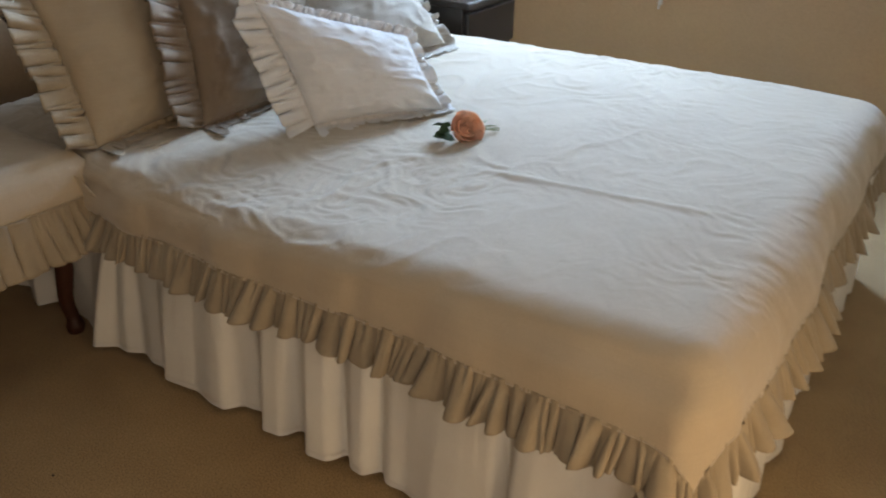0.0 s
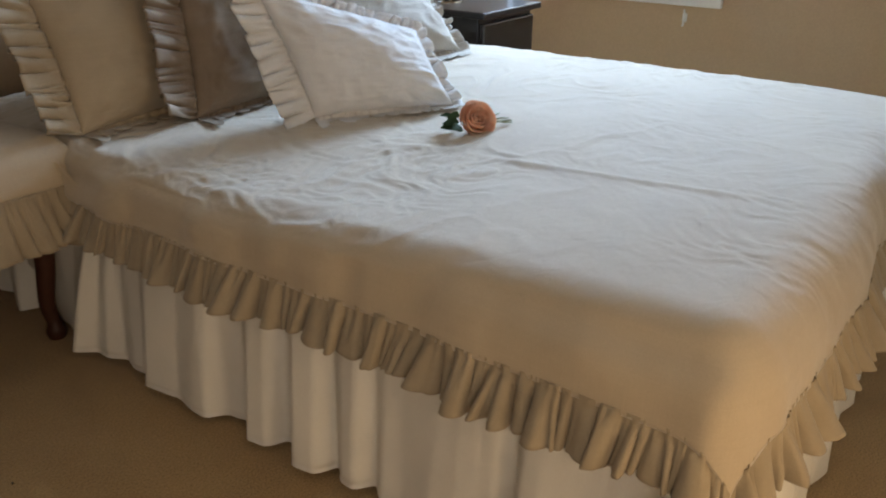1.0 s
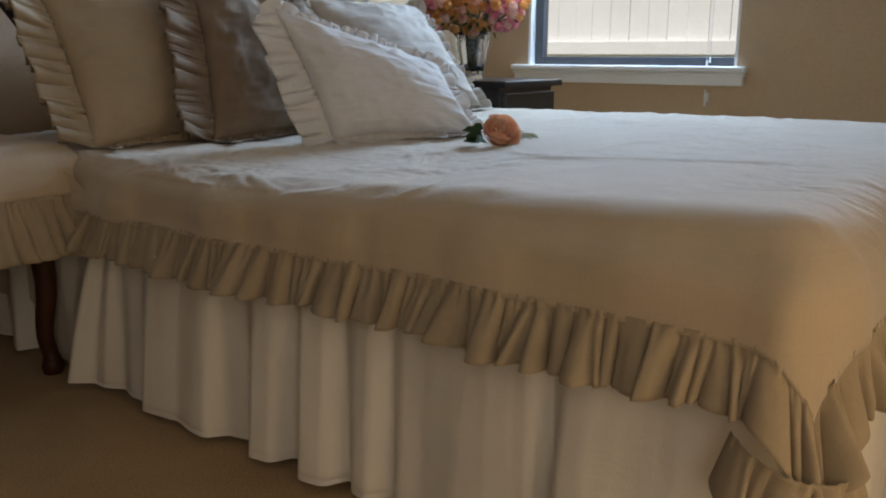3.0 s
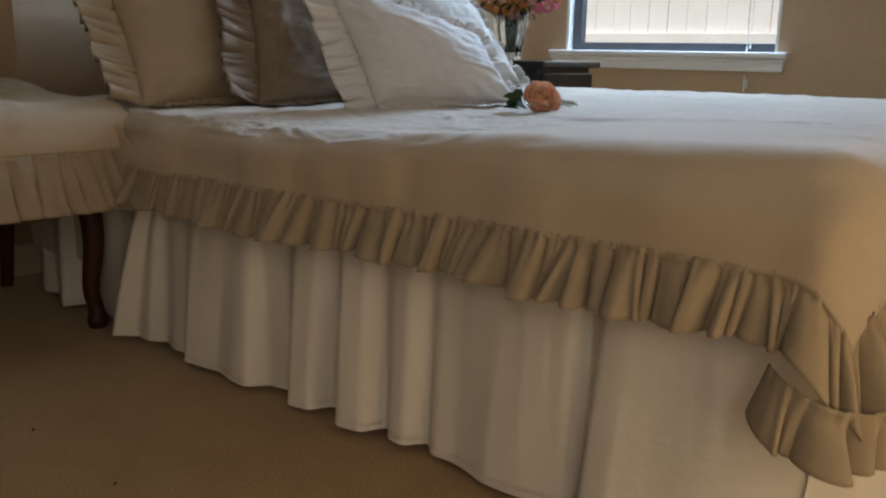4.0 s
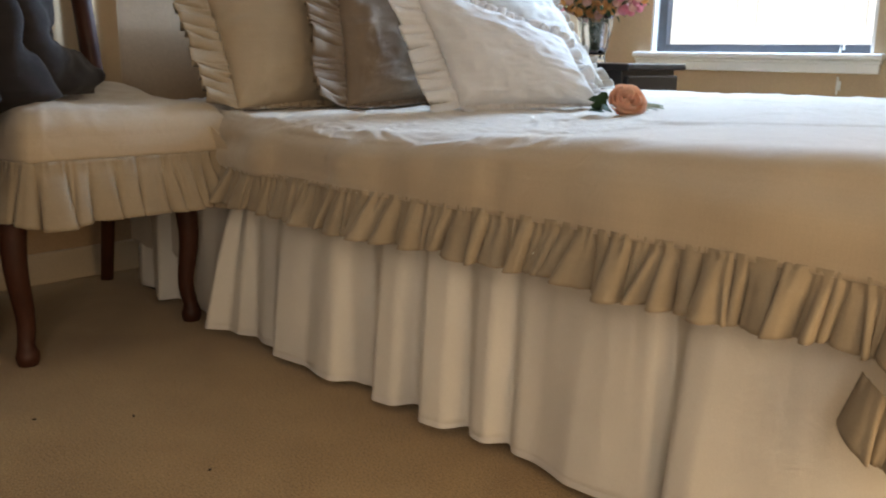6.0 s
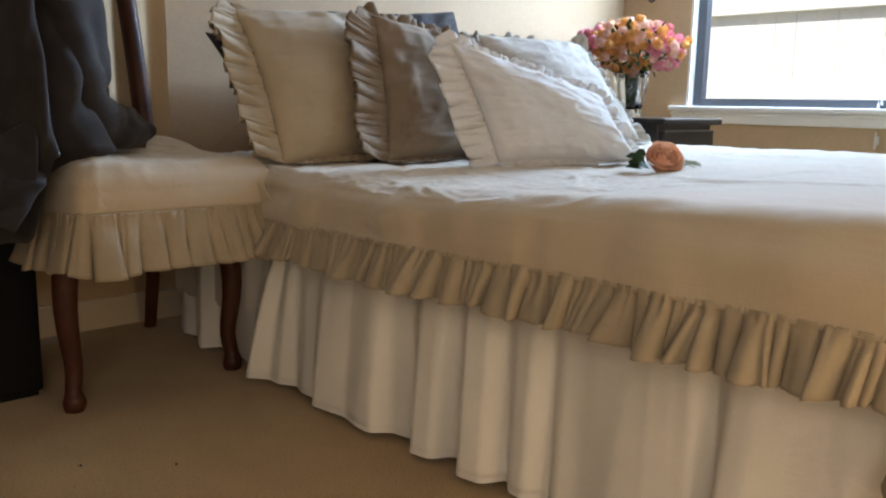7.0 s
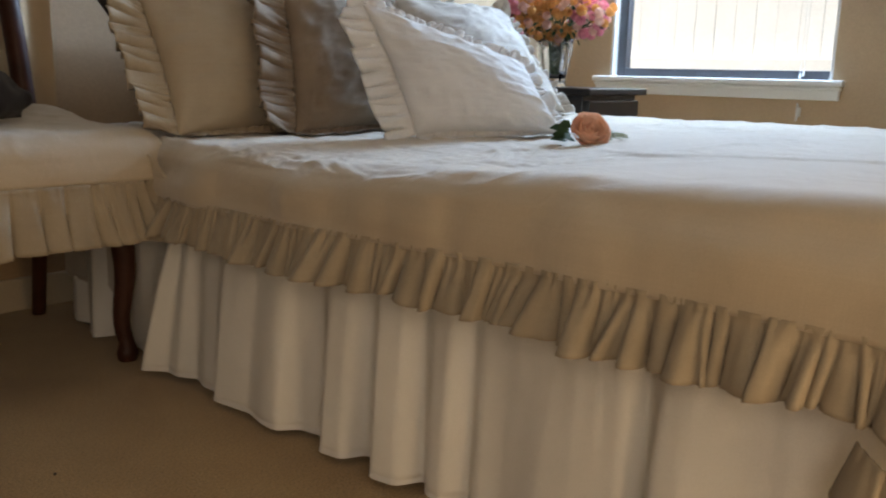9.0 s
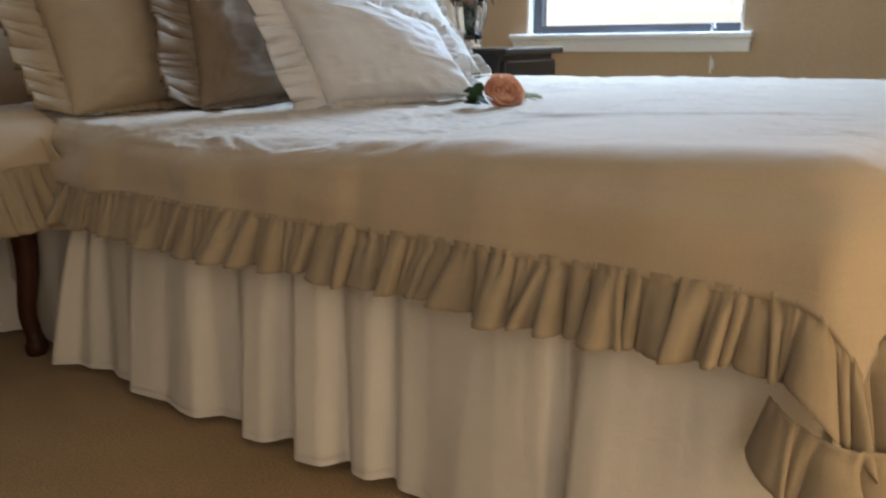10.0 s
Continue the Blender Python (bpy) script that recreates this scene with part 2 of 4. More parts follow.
def creases(x, y):
    """Crumpled-linen relief, in metres: short ridges that change direction from place to place."""
    wx, wy = x + 0.10 * N3(x * 5, y * 5) + 0.03 * N1(x * 14, y * 14), y + 0.10 * N4(x * 5 + 7, y * 5) + 0.03 * N2(x * 14, y * 14 + 3)
    h = np.zeros_like(x)
    for k, (ang, sx, sy, amp) in enumerate(((0.9, 6, 13, 0.0034), (-0.4, 10, 20, 0.0032), (1.5, 19, 38, 0.0034), (0.2, 34, 62, 0.0018))):
        c, s = math.cos(ang), math.sin(ang)
        u, v = wx * c + wy * s, -wx * s + wy * c
        n = (N1, N2, N3, N4)[k](u * sx + 3 * k, v * sy)
        mask = np.clip(0.40 + 1.1 * N3(x * 2.7 + 9 * k, y * 2.7), 0, 1)
        h += amp * (1 - np.abs(n) ** 0.8 * 2) * mask
    return h + 0.005 * N4(x * 4, y * 4)


def smoothstep(a, b, x):
    t = np.clip((x - a) / (b - a), 0, 1)
    return t * t * (3 - 2 * t)


def resample(path, n):
    d = np.r_[0, np.cumsum(np.linalg.norm(np.diff(path, axis=0), axis=1))]
    s = np.linspace(0, d[-1], n)
    return np.stack([np.interp(s, d, path[:, k]) for k in range(path.shape[1])], axis=1), d[-1]


def ruffle(name, path, outward, down, height, material, parent, seed, lo=0.035, hi=0.075, depth=0.016, flare=0.25, rows=16, boost=None, ragged=1.0, scallop=0.0):
    """A gathered strip sewn along a path. outward, down: unit vectors for each point of the path; boost: longer and wider there.
    Wide flat-faced lobes stand beside narrow ones, with tight valleys between them; puckers fan out from the seam."""
    boost = np.ones(len(path)) if boost is None else boost
    s_ = np.r_[0, np.cumsum(np.linalg.norm(np.diff(path, axis=0), axis=1))]
    rs = np.random.RandomState(seed)
    knots = [0.0]
    while knots[-1] < s_[-1]:
        wide = rs.rand() < 0.55
        knots.append(knots[-1] + (rs.uniform(0.55 * hi + 0.45 * lo, hi) if wide else rs.uniform(lo, 0.6 * lo + 0.4 * hi)))
    knots = np.array(knots)
    n = int(s_[-1] / 0.0026) + 2
    q = np.linspace(0, s_[-1], n)
    i = np.clip(np.searchsorted(knots, q, side="right") - 1, 0, len(knots) - 2)
    width = (knots[i + 1] - knots[i])
    f = (q - knots[i]) / width
    m = len(knots)
    flat, tip = rs.uniform(1.5, 3.2, m)[i], rs.uniform(-1, 1, m)[i]
    amp = (rs.uniform(0.55, 1.25, m) * np.clip(np.diff(np.r_[knots, knots[-1] + hi]) / (0.5 * (lo + hi)), 0.5, 1.25))[i]
    start = rs.uniform(0.0, 0.6, m)[i]
    split, cut, opens = rs.uniform(0.25, 0.75, m)[i], (rs.uniform(0, 0.8, m) * (rs.rand(m) < 0.7))[i], (rs.rand(m) < 0.5)[i]
    lean_k = rs.uniform(-1, 1, m)
    lean = np.interp(q, knots, lean_k)
    deepv = np.interp(q, knots, rs.uniform(0.0, 0.9, m))
    allp = np.concatenate([path, outward, down, boost[:, None]], axis=1)
    allp = np.stack([np.interp(q, s_, allp[:, k]) for k in range(10)], 1)
    P, O, D, B = allp[:, :3], allp[:, 3:6], allp[:, 6:9], allp[:, 9]
    T = np.gradient(P, axis=0)
    T /= np.linalg.norm(T, axis=1)[:, None] + 1e-9
    O = O / (np.linalg.norm(O, axis=1)[:, None] + 1e-9)
    pucker = N1(q * 170, np.full(n, seed + 0.5)) + 0.6 * N2(q * 90, np.full(n, seed + 0.5))
    bell = 1 - np.abs(2 * f - 1) ** flat
    bell = bell * (1 + 0.5 * tip * (2 * f - 1)) - deepv * (1 - bell) ** 3 * 0.5
    # straight folds run from the puckered seam to the fluted hem
    flute_out = depth * amp * B * bell
    flute_side = -0.19 * ragged ** 0.5 * width * np.sin(2 * np.pi * f) * (0.5 + 0.5 * amp) + 0.20 * width * tip * np.sin(np.pi * f) * ragged ** 0.5 + 0.016 * lean
    hem = height * B * (1 + 0.05 * ragged * lean) + 0.003 * ragged * N2(q * 14, np.full(n, seed * 1.7)) + scallop * height * (bell - 0.6) * amp
    grid = []
    for h in np.linspace(0, 1, rows):
        grow = 0.10 + 0.90 * np.clip((h - 0.4 * start) / (1 - 0.4 * start), 0, 1) ** 0.85
        notch = cut * depth * amp * np.exp(-((f - split) / 0.09) ** 2) * np.where(opens, 0.8 * h, np.clip(0.8 - 1.1 * h, 0, 1))
        out = flute_out * grow - notch * np.sin(np.pi * f) + flare * height * (B * 6 - 5) * h ** 1.3 + 0.0030 * (pucker + 0.3) * np.exp(-(h / 0.28) ** 2)
        small = 0.0010 * N1(q * 55, np.full(n, h * 4 + seed)) + 0.0014 * N3(q * 30 + h * 3, np.full(n, h * 5 + seed))
        grid.append(P + O * (out + small * h)[:, None] + T * (flute_side * grow * h ** 0.3)[:, None] + D * (hem * h)[:, None])
    return sheet(name, np.array(grid), material, parent, "", 0.0012)


# ---------------- the room ----------------
XW, YH, XL, YS, HC = 2.51, 0.71, -2.3, -2.15, 2.44
T = 0.13

bm = bmesh.new()
box(bm, XL - T, XW + T, YS - T - 1.4, YH + T, -0.1, 0.0)
floor = part("floor", bm, M_CARPET, None, smooth=False)
tagged(floor, "tan cut-pile carpet with small dark spots", "carpet", kind="structure")
tagged(box_part("ceiling", (XL - T, XW + T, YS - T - 1.4, YH + T, HC, HC + 0.1), M_CEIL, bevel=0), "plain off-white ceiling", "ceiling", kind="structure")
tagged(box_part("wall_north", (XL - T, XW + T, YH, YH + T, 0, HC), M_WALL, bevel=0), "beige painted wall behind the bed head", "wall", kind="structure")
tagged(box_part("wall_west", (XL - T, XL, YS, YH, 0, HC), M_WALL, bevel=0), "beige painted wall", "wall", kind="structure")
WY0, WY1, WZ0, WZ1 = -0.610, 0.345, 0.655, 1.98
bm = bmesh.new()
box(bm, XW, XW + T, YS, WY0, 0, HC)
box(bm, XW, XW + T, WY1, YH, 0, HC)
box(bm, XW, XW + T, WY0, WY1, 0, WZ0)
box(bm, XW, XW + T, WY0, WY1, WZ1, HC)
tagged(part("wall_east", bm, M_WALL, None, smooth=False), "beige painted wall with a window opening", "wall", kind="structure")
# unseen wall, its two openings added to hold the fill lamps
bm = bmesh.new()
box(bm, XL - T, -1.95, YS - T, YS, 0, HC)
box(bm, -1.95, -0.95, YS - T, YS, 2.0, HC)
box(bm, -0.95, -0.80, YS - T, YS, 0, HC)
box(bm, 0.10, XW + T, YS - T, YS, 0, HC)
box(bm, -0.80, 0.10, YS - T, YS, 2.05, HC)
tagged(part("wall_south", bm, M_WALL, None, smooth=False), "unseen beige wall with two openings added for fill lamps", "wall", kind="structure")
# added wall that closes off the space behind the fill lamps
bm = bmesh.new()
box(bm, XL - T, XW + T, YS - T - 1.4, YS - T - 1.3, 0, HC)
box(bm, XL - T, XL, YS - T - 1.3, YS - T, 0, HC)
box(bm, XW, XW + T, YS - T - 1.3, YS - T, 0, HC)
tagged(part("wall_behind_fill", bm, M_WALL, None, smooth=False), "unseen beige wall added behind the fill lamps", "wall", kind="structure")
for n, dims in (("north", (XL, XW - 0.014, YH - 0.014, YH, 0, 0.09)), ("east", (XW - 0.014, XW, YS, YH, 0, 0.09)), ("west", (XL, XL + 0.014, YS, YH - 0.014, 0, 0.09))):
    tagged(box_part("baseboard", dims, M_SKIRTING, bevel=0.004), "cream painted baseboard", "baseboard", kind="structure")

# window: white reveal lining, bronze frame, panes, sill and apron
window = empty("window_1", XW, -0.13, WZ0)
tagged(window, "bronze-framed window with white sill and bright daylight", "window", kind="structure")
LX0, LX1 = XW + 0.001, XW + T
for nme, dims in (("reveal", (LX0, LX1, WY1 - 0.012, WY1 + 0.001, 0.66, WZ1)), ("reveal", (LX0, LX1, WY0 - 0.001, WY0 + 0.012, 0.66, WZ1)), ("reveal", (LX0, LX1, WY0 + 0.012, WY1 - 0.012, WZ1 - 0.012, WZ1 + 0.001))):
    local(box_part(nme, dims, M_WHITE, bevel=0.001), window)
local(box_part("window_sill", (XW - 0.035, XW + T - 0.02, -0.655, 0.418, 0.652, 0.676), M_WHITE, label="white painted sill", bevel=0.006), window)
bm = bmesh.new()
box(bm, XW - 0.020, XW + 0.002, -0.642, 0.405, 0.600, 0.652, bevel=0.004)
box(bm, XW - 0.026, XW + 0.002, -0.648, 0.411, 0.636, 0.651, bevel=0.005)
local(part("apron", bm, M_WHITE, None, "white moulded apron under the sill", smooth=False), window)
FX0, FX1 = XW + 0.040, XW + 0.085
fy0, fy1, fz0 = WY0 + 0.012, WY1 - 0.012, 0.6765
for dims in ((FX0, FX1, fy1 - 0.042, fy1, fz0, WZ1 - 0.013), (FX0, FX1, fy0, fy0 + 0.012, fz0, WZ1 - 0.013), (FX0, FX1, fy0 + 0.012, fy1 - 0.042, fz0, fz0 + 0.034), (FX0, FX1, fy0 + 0.012, fy1 - 0.042, WZ1 - 0.05, WZ1 - 0.013), (FX0 + 0.008, FX1, fy0 + 0.012, fy1 - 0.042, 1.36, 1.40)):
    local(box_part("window_frame", dims, M_BRONZE, label="dark bronze aluminium frame", bevel=0.003), window)
for z0, z1 in ((fz0 + 0.034, 1.36), (1.40, WZ1 - 0.05)):
    g = box_part("pane", (FX0 + 0.02, FX0 + 0.025, fy0 + 0.012, fy1 - 0.042, z0, z1), M_GLASS, bevel=0)
    g.visible_shadow = False
    local(g, window)

# outdoors
tagged(box_part("ground", (2.66, 60, -40, 40, -0.25, -0.15), M_SOIL, bevel=0), "dry lawn outside the window", "ground", kind="structure")
fence = empty("fence", 4.6, 0, -0.15)
tagged(fence, "pale sunlit timber fence outside the window", "fence")
rs = np.random.RandomState(4)
y = -4.0
boards = []
while y < 6.0:
    w = rs.uniform(0.125, 0.145)
    boards.append(local(box_part("board", (4.62, 4.64, y, y + w, -0.15, 2.3 + rs.uniform(-0.01, 0.01)), M_FENCE, bevel=0.002), fence))
    y += w + rs.uniform(0.0, 0.003)
for z in (0.72, 1.30):
    local(box_part("rail", (4.57, 4.62, -4, 6, z, z + 0.09), M_FENCE, bevel=0.004), fence)

# ---------------- the bed ----------------
bed = empty("bed", 0.78, -0.5, 0)
tagged(bed, "bed with mattress and box spring under linen bedding", "bed")
local(box_part("mattress", (0.09, 1.485, -1.42, 0.52, 0.33, 0.455), M_MATTRESS, bevel=0.05), bed)
local(box_part("box_spring", (0.075, 1.50, -1.43, 0.52, 0.12, 0.325), M_MATTRESS, bevel=0.02), bed)
for px in (0.12, 1.44):
    for py in (-1.36, 0.44):
        local(box_part("leg", (px - 0.025, px + 0.025, py - 0.025, py + 0.025, 0, 0.12), M_ESPRESSO), bed)
local(box_part("headboard", (0.42, 1.25, 0.55, 0.60, 0.12, 0.82), M_ESPRESSO, bevel=0.012), bed)

# duvet cover: a grid of cloth coordinates folded over the mattress edges
ZT = 0.545


def sink(u, v):
    """The worn mattress lies a little lower along the near side towards the head."""
    return 0.034 * smoothstep(-1.45, -0.6, v) * (1 - smoothstep(0.35, 1.35, u))


EX0, EX1, EY0, EY1 = 0.075, 1.495, -1.440, 0.50
R, DROP = 0.108, 0.188


def hang(r):
    """Outward and downward distance of cloth r metres past the edge."""
    arc = R * np.pi / 2
    a = np.clip(r, 0, arc) / R
    s = np.maximum(r - arc, 0)
    return R * np.sin(a) + 0.10 * s, R * (1 - np.cos(a)) + s


def drape(u, v):
    """Cloth coordinates to a place on the draped cover."""
    a = np.maximum(EX0 - u, 0) + np.maximum(u - EX1, 0)
    b = np.maximum(EY0 - v, 0)
    r = np.hypot(a, b)
    corner = (2 * a * b / (a * a + b * b + 1e-9)) ** 2 * smoothstep(0.02, 0.16, r)
    out, dn = hang(r * (1 - 0.02 * corner))
    sx = np.where(u > EX1, 1, -1) * a / (r + 1e-9)
    sy = -b / (r + 1e-9)
    x = np.clip(u, EX0, EX1) + sx * out * (1 + 0.22 * corner)
    y = np.clip(v, EY0, EY1) + sy * out * (1 - 0.06 * corner)
    # the side hangs closer in towards the head and is pressed in behind the chair
    near = (u < 0.3) * smoothstep(-0.07, 0.04, v)
    slant = np.clip((v + 1.30) / 1.25, 0, 1.2)
    x = x + np.where(u < 0.3, 0.052 * slant + 0.03 * near, 0) * smoothstep(0.0, 0.17, EX0 - u + 0.03)
    # lazy swells along the hanging edge
    wave = 0.010 * N1(v * 4.0 + 3, u * 0.5) + 0.006 * N2(v * 9, u * 0.5)
    x = x + np.where(u < EX0, wave, 0) * smoothstep(0.03, 0.16, a)
    y = y + (0.012 * N3(u * 4.0, v * 0.5)) * smoothstep(0.03, 0.16, b)
    x = x - 0.007 * N4(v * 2.2, r * 26 + 1.7) * smoothstep(0.02, 0.08, a) * (u < EX0)
    # soft dents in the hanging sides
    dent = 0.0045 * N2(v * 10 + 2, r * 9 + u * 3) + 0.0022 * N3(v * 24, r * 16 + u * 8)
    x = x + np.where(u < EX0, dent, 0) * smoothstep(0.03, 0.12, a) * (1 - 0.6 * smoothstep(0.15, 0.19, a))
    y = y + (0.0045 * N1(u * 10 + 2, r * 9) + 0.0022 * N4(u * 24, r * 16)) * smoothstep(0.03, 0.12, b)
    dome = 0.004 * np.sin(np.pi * np.clip((u - EX0) / (EX1 - EX0), 0, 1)) + 0.006 * N2(u * 2.5, v * 2.5) - sink(u, v)
    soft = 1 - smoothstep(0.03, 0.14, r)
    z = ZT + dome * soft - dn + creases(u, v) * (0.2 + 0.8 * soft) * (0.42 + 0.58 * smoothstep(-1.2, -0.6, v)) * smoothstep(0.0, 0.12, np.minimum(u - EX0 + 0.14, EX1 - u + 0.14))
    z = z - 0.020 * slant * np.where(u < EX0, smoothstep(0.0, 0.17, a), 0)
    # the long pressed fold down the middle of the near half
    z = z + 0.0040 * np.exp(-((u - 0.512 - 0.006 * N1(v * 8, v * 0 + 2)) / 0.011) ** 2) * smoothstep(-1.36, -1.28, v) * (1 - smoothstep(-0.86, -0.78, v))
    return np.stack([x, y, z], axis=-1)


us = np.r_[np.linspace(EX0 - DROP, EX0 + 0.05, 34)[:-1], np.linspace(EX0 + 0.05, EX1 - 0.05, 260)[:-1], np.linspace(EX1 - 0.05, EX1 + DROP, 30)]
vs = np.r_[np.linspace(EY0 - DROP, EY0 + 0.05, 34)[:-1], np.linspace(EY0 + 0.05, EY1, 340)]
U, V = np.meshgrid(us, vs)
duvet = empty("duvet_cover", 0.78, -0.5, ZT)
tagged(duvet, "rumpled natural linen duvet cover with gathered ruffle on the bed", "bedspread")
local(sheet("cover", drape(U, V), M_LINEN, None, "", 0.006), duvet)


def hem_strip(name, uv, seed, boost=None):
    P = drape(uv[:, 0], uv[:, 1])
    T_ = np.gradient(P, axis=0)
    O_ = np.stack([T_[:, 1], -T_[:, 0], 0 * T_[:, 0]], 1)
    mid = np.array([0.78, -0.4, 0])
    flip = np.sign(((P - mid) * O_).sum(1))
    O_ = O_ * flip[:, None]
    O_ /= np.linalg.norm(O_, axis=1)[:, None] + 1e-9
    pad = np.pad(O_, ((20, 20), (0, 0)), mode="edge")
    O_ = np.stack([np.convolve(pad[:, k], np.ones(41) / 41, mode="valid") for k in range(3)], 1)
    O_ /= np.linalg.norm(O_, axis=1)[:, None] + 1e-9
    D_ = np.tile((0.0, 0.0, -1.0), (len(P), 1))
    return local(ruffle(name, P - O_ * 0.0010 + np.array([0, 0, 0.006]), O_, D_, 0.082, M_RUFFLE_SHADED, None, seed, 0.012, 0.044, 0.034, 0.06, 16, boost), duvet)


e = 0.002
side_n = np.stack([np.full(400, EX0 - DROP + e), np.linspace(EY1, EY0 - DROP + e, 400)], 1)
foot_n = np.stack([np.linspace(EX0 - DROP + e, EX1 + DROP - e, 400), np.full(400, EY0 - DROP + e)], 1)
side_f = np.stack([np.full(300, EX1 + DROP - e), np.linspace(EY0 - DROP + e, EY1, 300)], 1)
k = np.arange(799)
hem_strip("ruffle", np.concatenate([side_n, foot_n[1:]]), 11, 1 + 0.15 * np.exp(-((k - 400) / 20.0) ** 2))
hem_strip("ruffle", side_f, 12)
# at the corner the spare length of the ruffle is tucked under and hangs in a second tier
tier = smooth_line([(-0.045, -1.44, 0.322), (-0.066, -1.475, 0.308), (-0.068, -1.515, 0.298), (-0.045, -1.55, 0.296), (-0.005, -1.565, 0.305)], 60)
tier_out = np.stack([np.linspace(-1, -0.25, 60), np.linspace(-0.1, -1, 60), np.zeros(60)], 1)
local(ruffle("corner_ruffle", tier, tier_out, np.tile((-0.02, 0.28, -0.96), (60, 1)), 0.066, M_RUFFLE_SHADED, None, 14, 0.018, 0.045, 0.028, 0.08, 14), duvet)

# bed skirt: sheer white panels in uneven pleats
skirt = empty("bed_skirt", 0.78, -0.5, 0.3)
tagged(skirt, "sheer white gathered bed skirt hanging to the carpet", "bed skirt")


def skirt_panel(line, seed):
    """line: plan points of the foot of the cloth, with the pleats in them."""
    foot, length = resample(np.array(line, float), 700)
    pad = np.pad(foot, ((3, 3), (0, 0)), mode="edge")
    foot = np.stack([np.convolve(pad[:, k], np.ones(7) / 7, mode="valid") for k in range(2)], 1)
    top = foot.copy()
    kern = np.ones(121) / 121
    pad = np.pad(foot, ((60, 60), (0, 0)), mode="edge")
    top = np.stack([np.convolve(pad[:, k], kern, mode="valid") for k in range(2)], 1)
    top[:, 0] += np.where(foot[:, 0] < 0.2, 0.062 * np.clip((foot[:, 1] + 1.30) / 1.25, 0, 1) * (1 - smoothstep(0.02, 0.12, foot[:, 1])), 0)
    top[:, 1] -= 0.085 * np.exp(-((foot[:, 1] - 0.0) / 0.07) ** 2)
    rows = []
    s = np.linspace(0, length, 700)
    for h in np.linspace(0, 1, 22):
        k = h ** 0.55
        xy = top * (1 - k) + foot * k
        xy[:, 1] += 0.018 * N3(s * 6 + seed, np.full(700, 2.0)) * (h - 0.5)
        n = 0.004 * N1(s * 9 + seed, np.full(700, h * 1.5)) * h + (0.0035 * N2(s * 20 + seed, np.full(700, h * 0.8)) + 0.001 * N4(s * 55, np.full(700, h * 2.3 + seed))) * (1 - 0.6 * h)
        z = 0.415 - 0.400 * h + 0.006 * N2(s * 5, np.full(700, seed * 1.0)) * h
        rows.append(np.c_[xy[:, 0] + n, xy[:, 1] + n, z])
    rows = np.array(rows)
    local(sheet("panel", rows, M_SKIRT, None, "", 0.0008), skirt)
    band = rows[-3:].copy()
    T_ = np.gradient(rows[-1], axis=0)
    O_ = np.stack([T_[:, 1], -T_[:, 0], 0 * T_[:, 0]], 1)
    O_ /= np.linalg.norm(O_, axis=1)[:, None] + 1e-9
    local(sheet("hem", band[1:] * np.array([1, 1, 0.55]) + np.array([0, 0, rows[-1, :, 2].mean() * 0.45]) + O_ * 0.0009, M_HEM, None, "turned white hem", 0.0), skirt)


near_line = [(0.10, 0.52), (0.075, 0.46), (0.095, 0.42), (0.06, 0.36), (0.04, 0.305), (0.09, 0.27), (0.085, 0.20), (0.075, 0.12), (0.05, 0.055), (-0.004, 0.0), (0.035, -0.045),
             (0.03, -0.09), (0.055, -0.13), (0.035, -0.18), (0.04, -0.22), (0.004, -0.262), (0.012, -0.31), (0.016, -0.37), (0.004, -0.42), (0.006, -0.455), (0.045, -0.475), (0.05, -0.545),
             (0.002, -0.583), (0.008, -0.64), (0.05, -0.66), (0.045, -0.685), (-0.003, -0.705), (0.002, -0.76), (0.044, -0.79), (0.012, -0.825), (0.010, -0.86), (0.05, -0.885),
             (0.02, -0.915), (0.022, -0.96), (0.012, -1.0), (-0.003, -1.04), (-0.004, -1.10), (0.002, -1.17), (0.05, -1.185), (-0.016, -1.20), (-0.020, -1.24), (-0.006, -1.30), (0.002, -1.37),
             (0.016, -1.43), (0.030, -1.475), (0.055, -1.51)]
skirt_panel(near_line, 3)
rs = np.random.RandomState(8)
foot_line = [(0.02, -1.47), (0.06, -1.525)]
x = 0.10
while x < 1.48:
    foot_line += [(x, -1.535 - rs.uniform(0, 0.02)), (x + rs.uniform(0.05, 0.08), -1.545 - rs.uniform(0, 0.02)), (x + 0.10, -1.50)]
    x += rs.uniform(0.115, 0.17)
foot_line += [(1.56, -1.52)]
skirt_panel(foot_line, 5)
skirt_panel([(1.56, -1.52)] + [(1.55 + 0.025 * (-1) ** i, -1.47 + i * 0.06) for i in range(33)], 6)


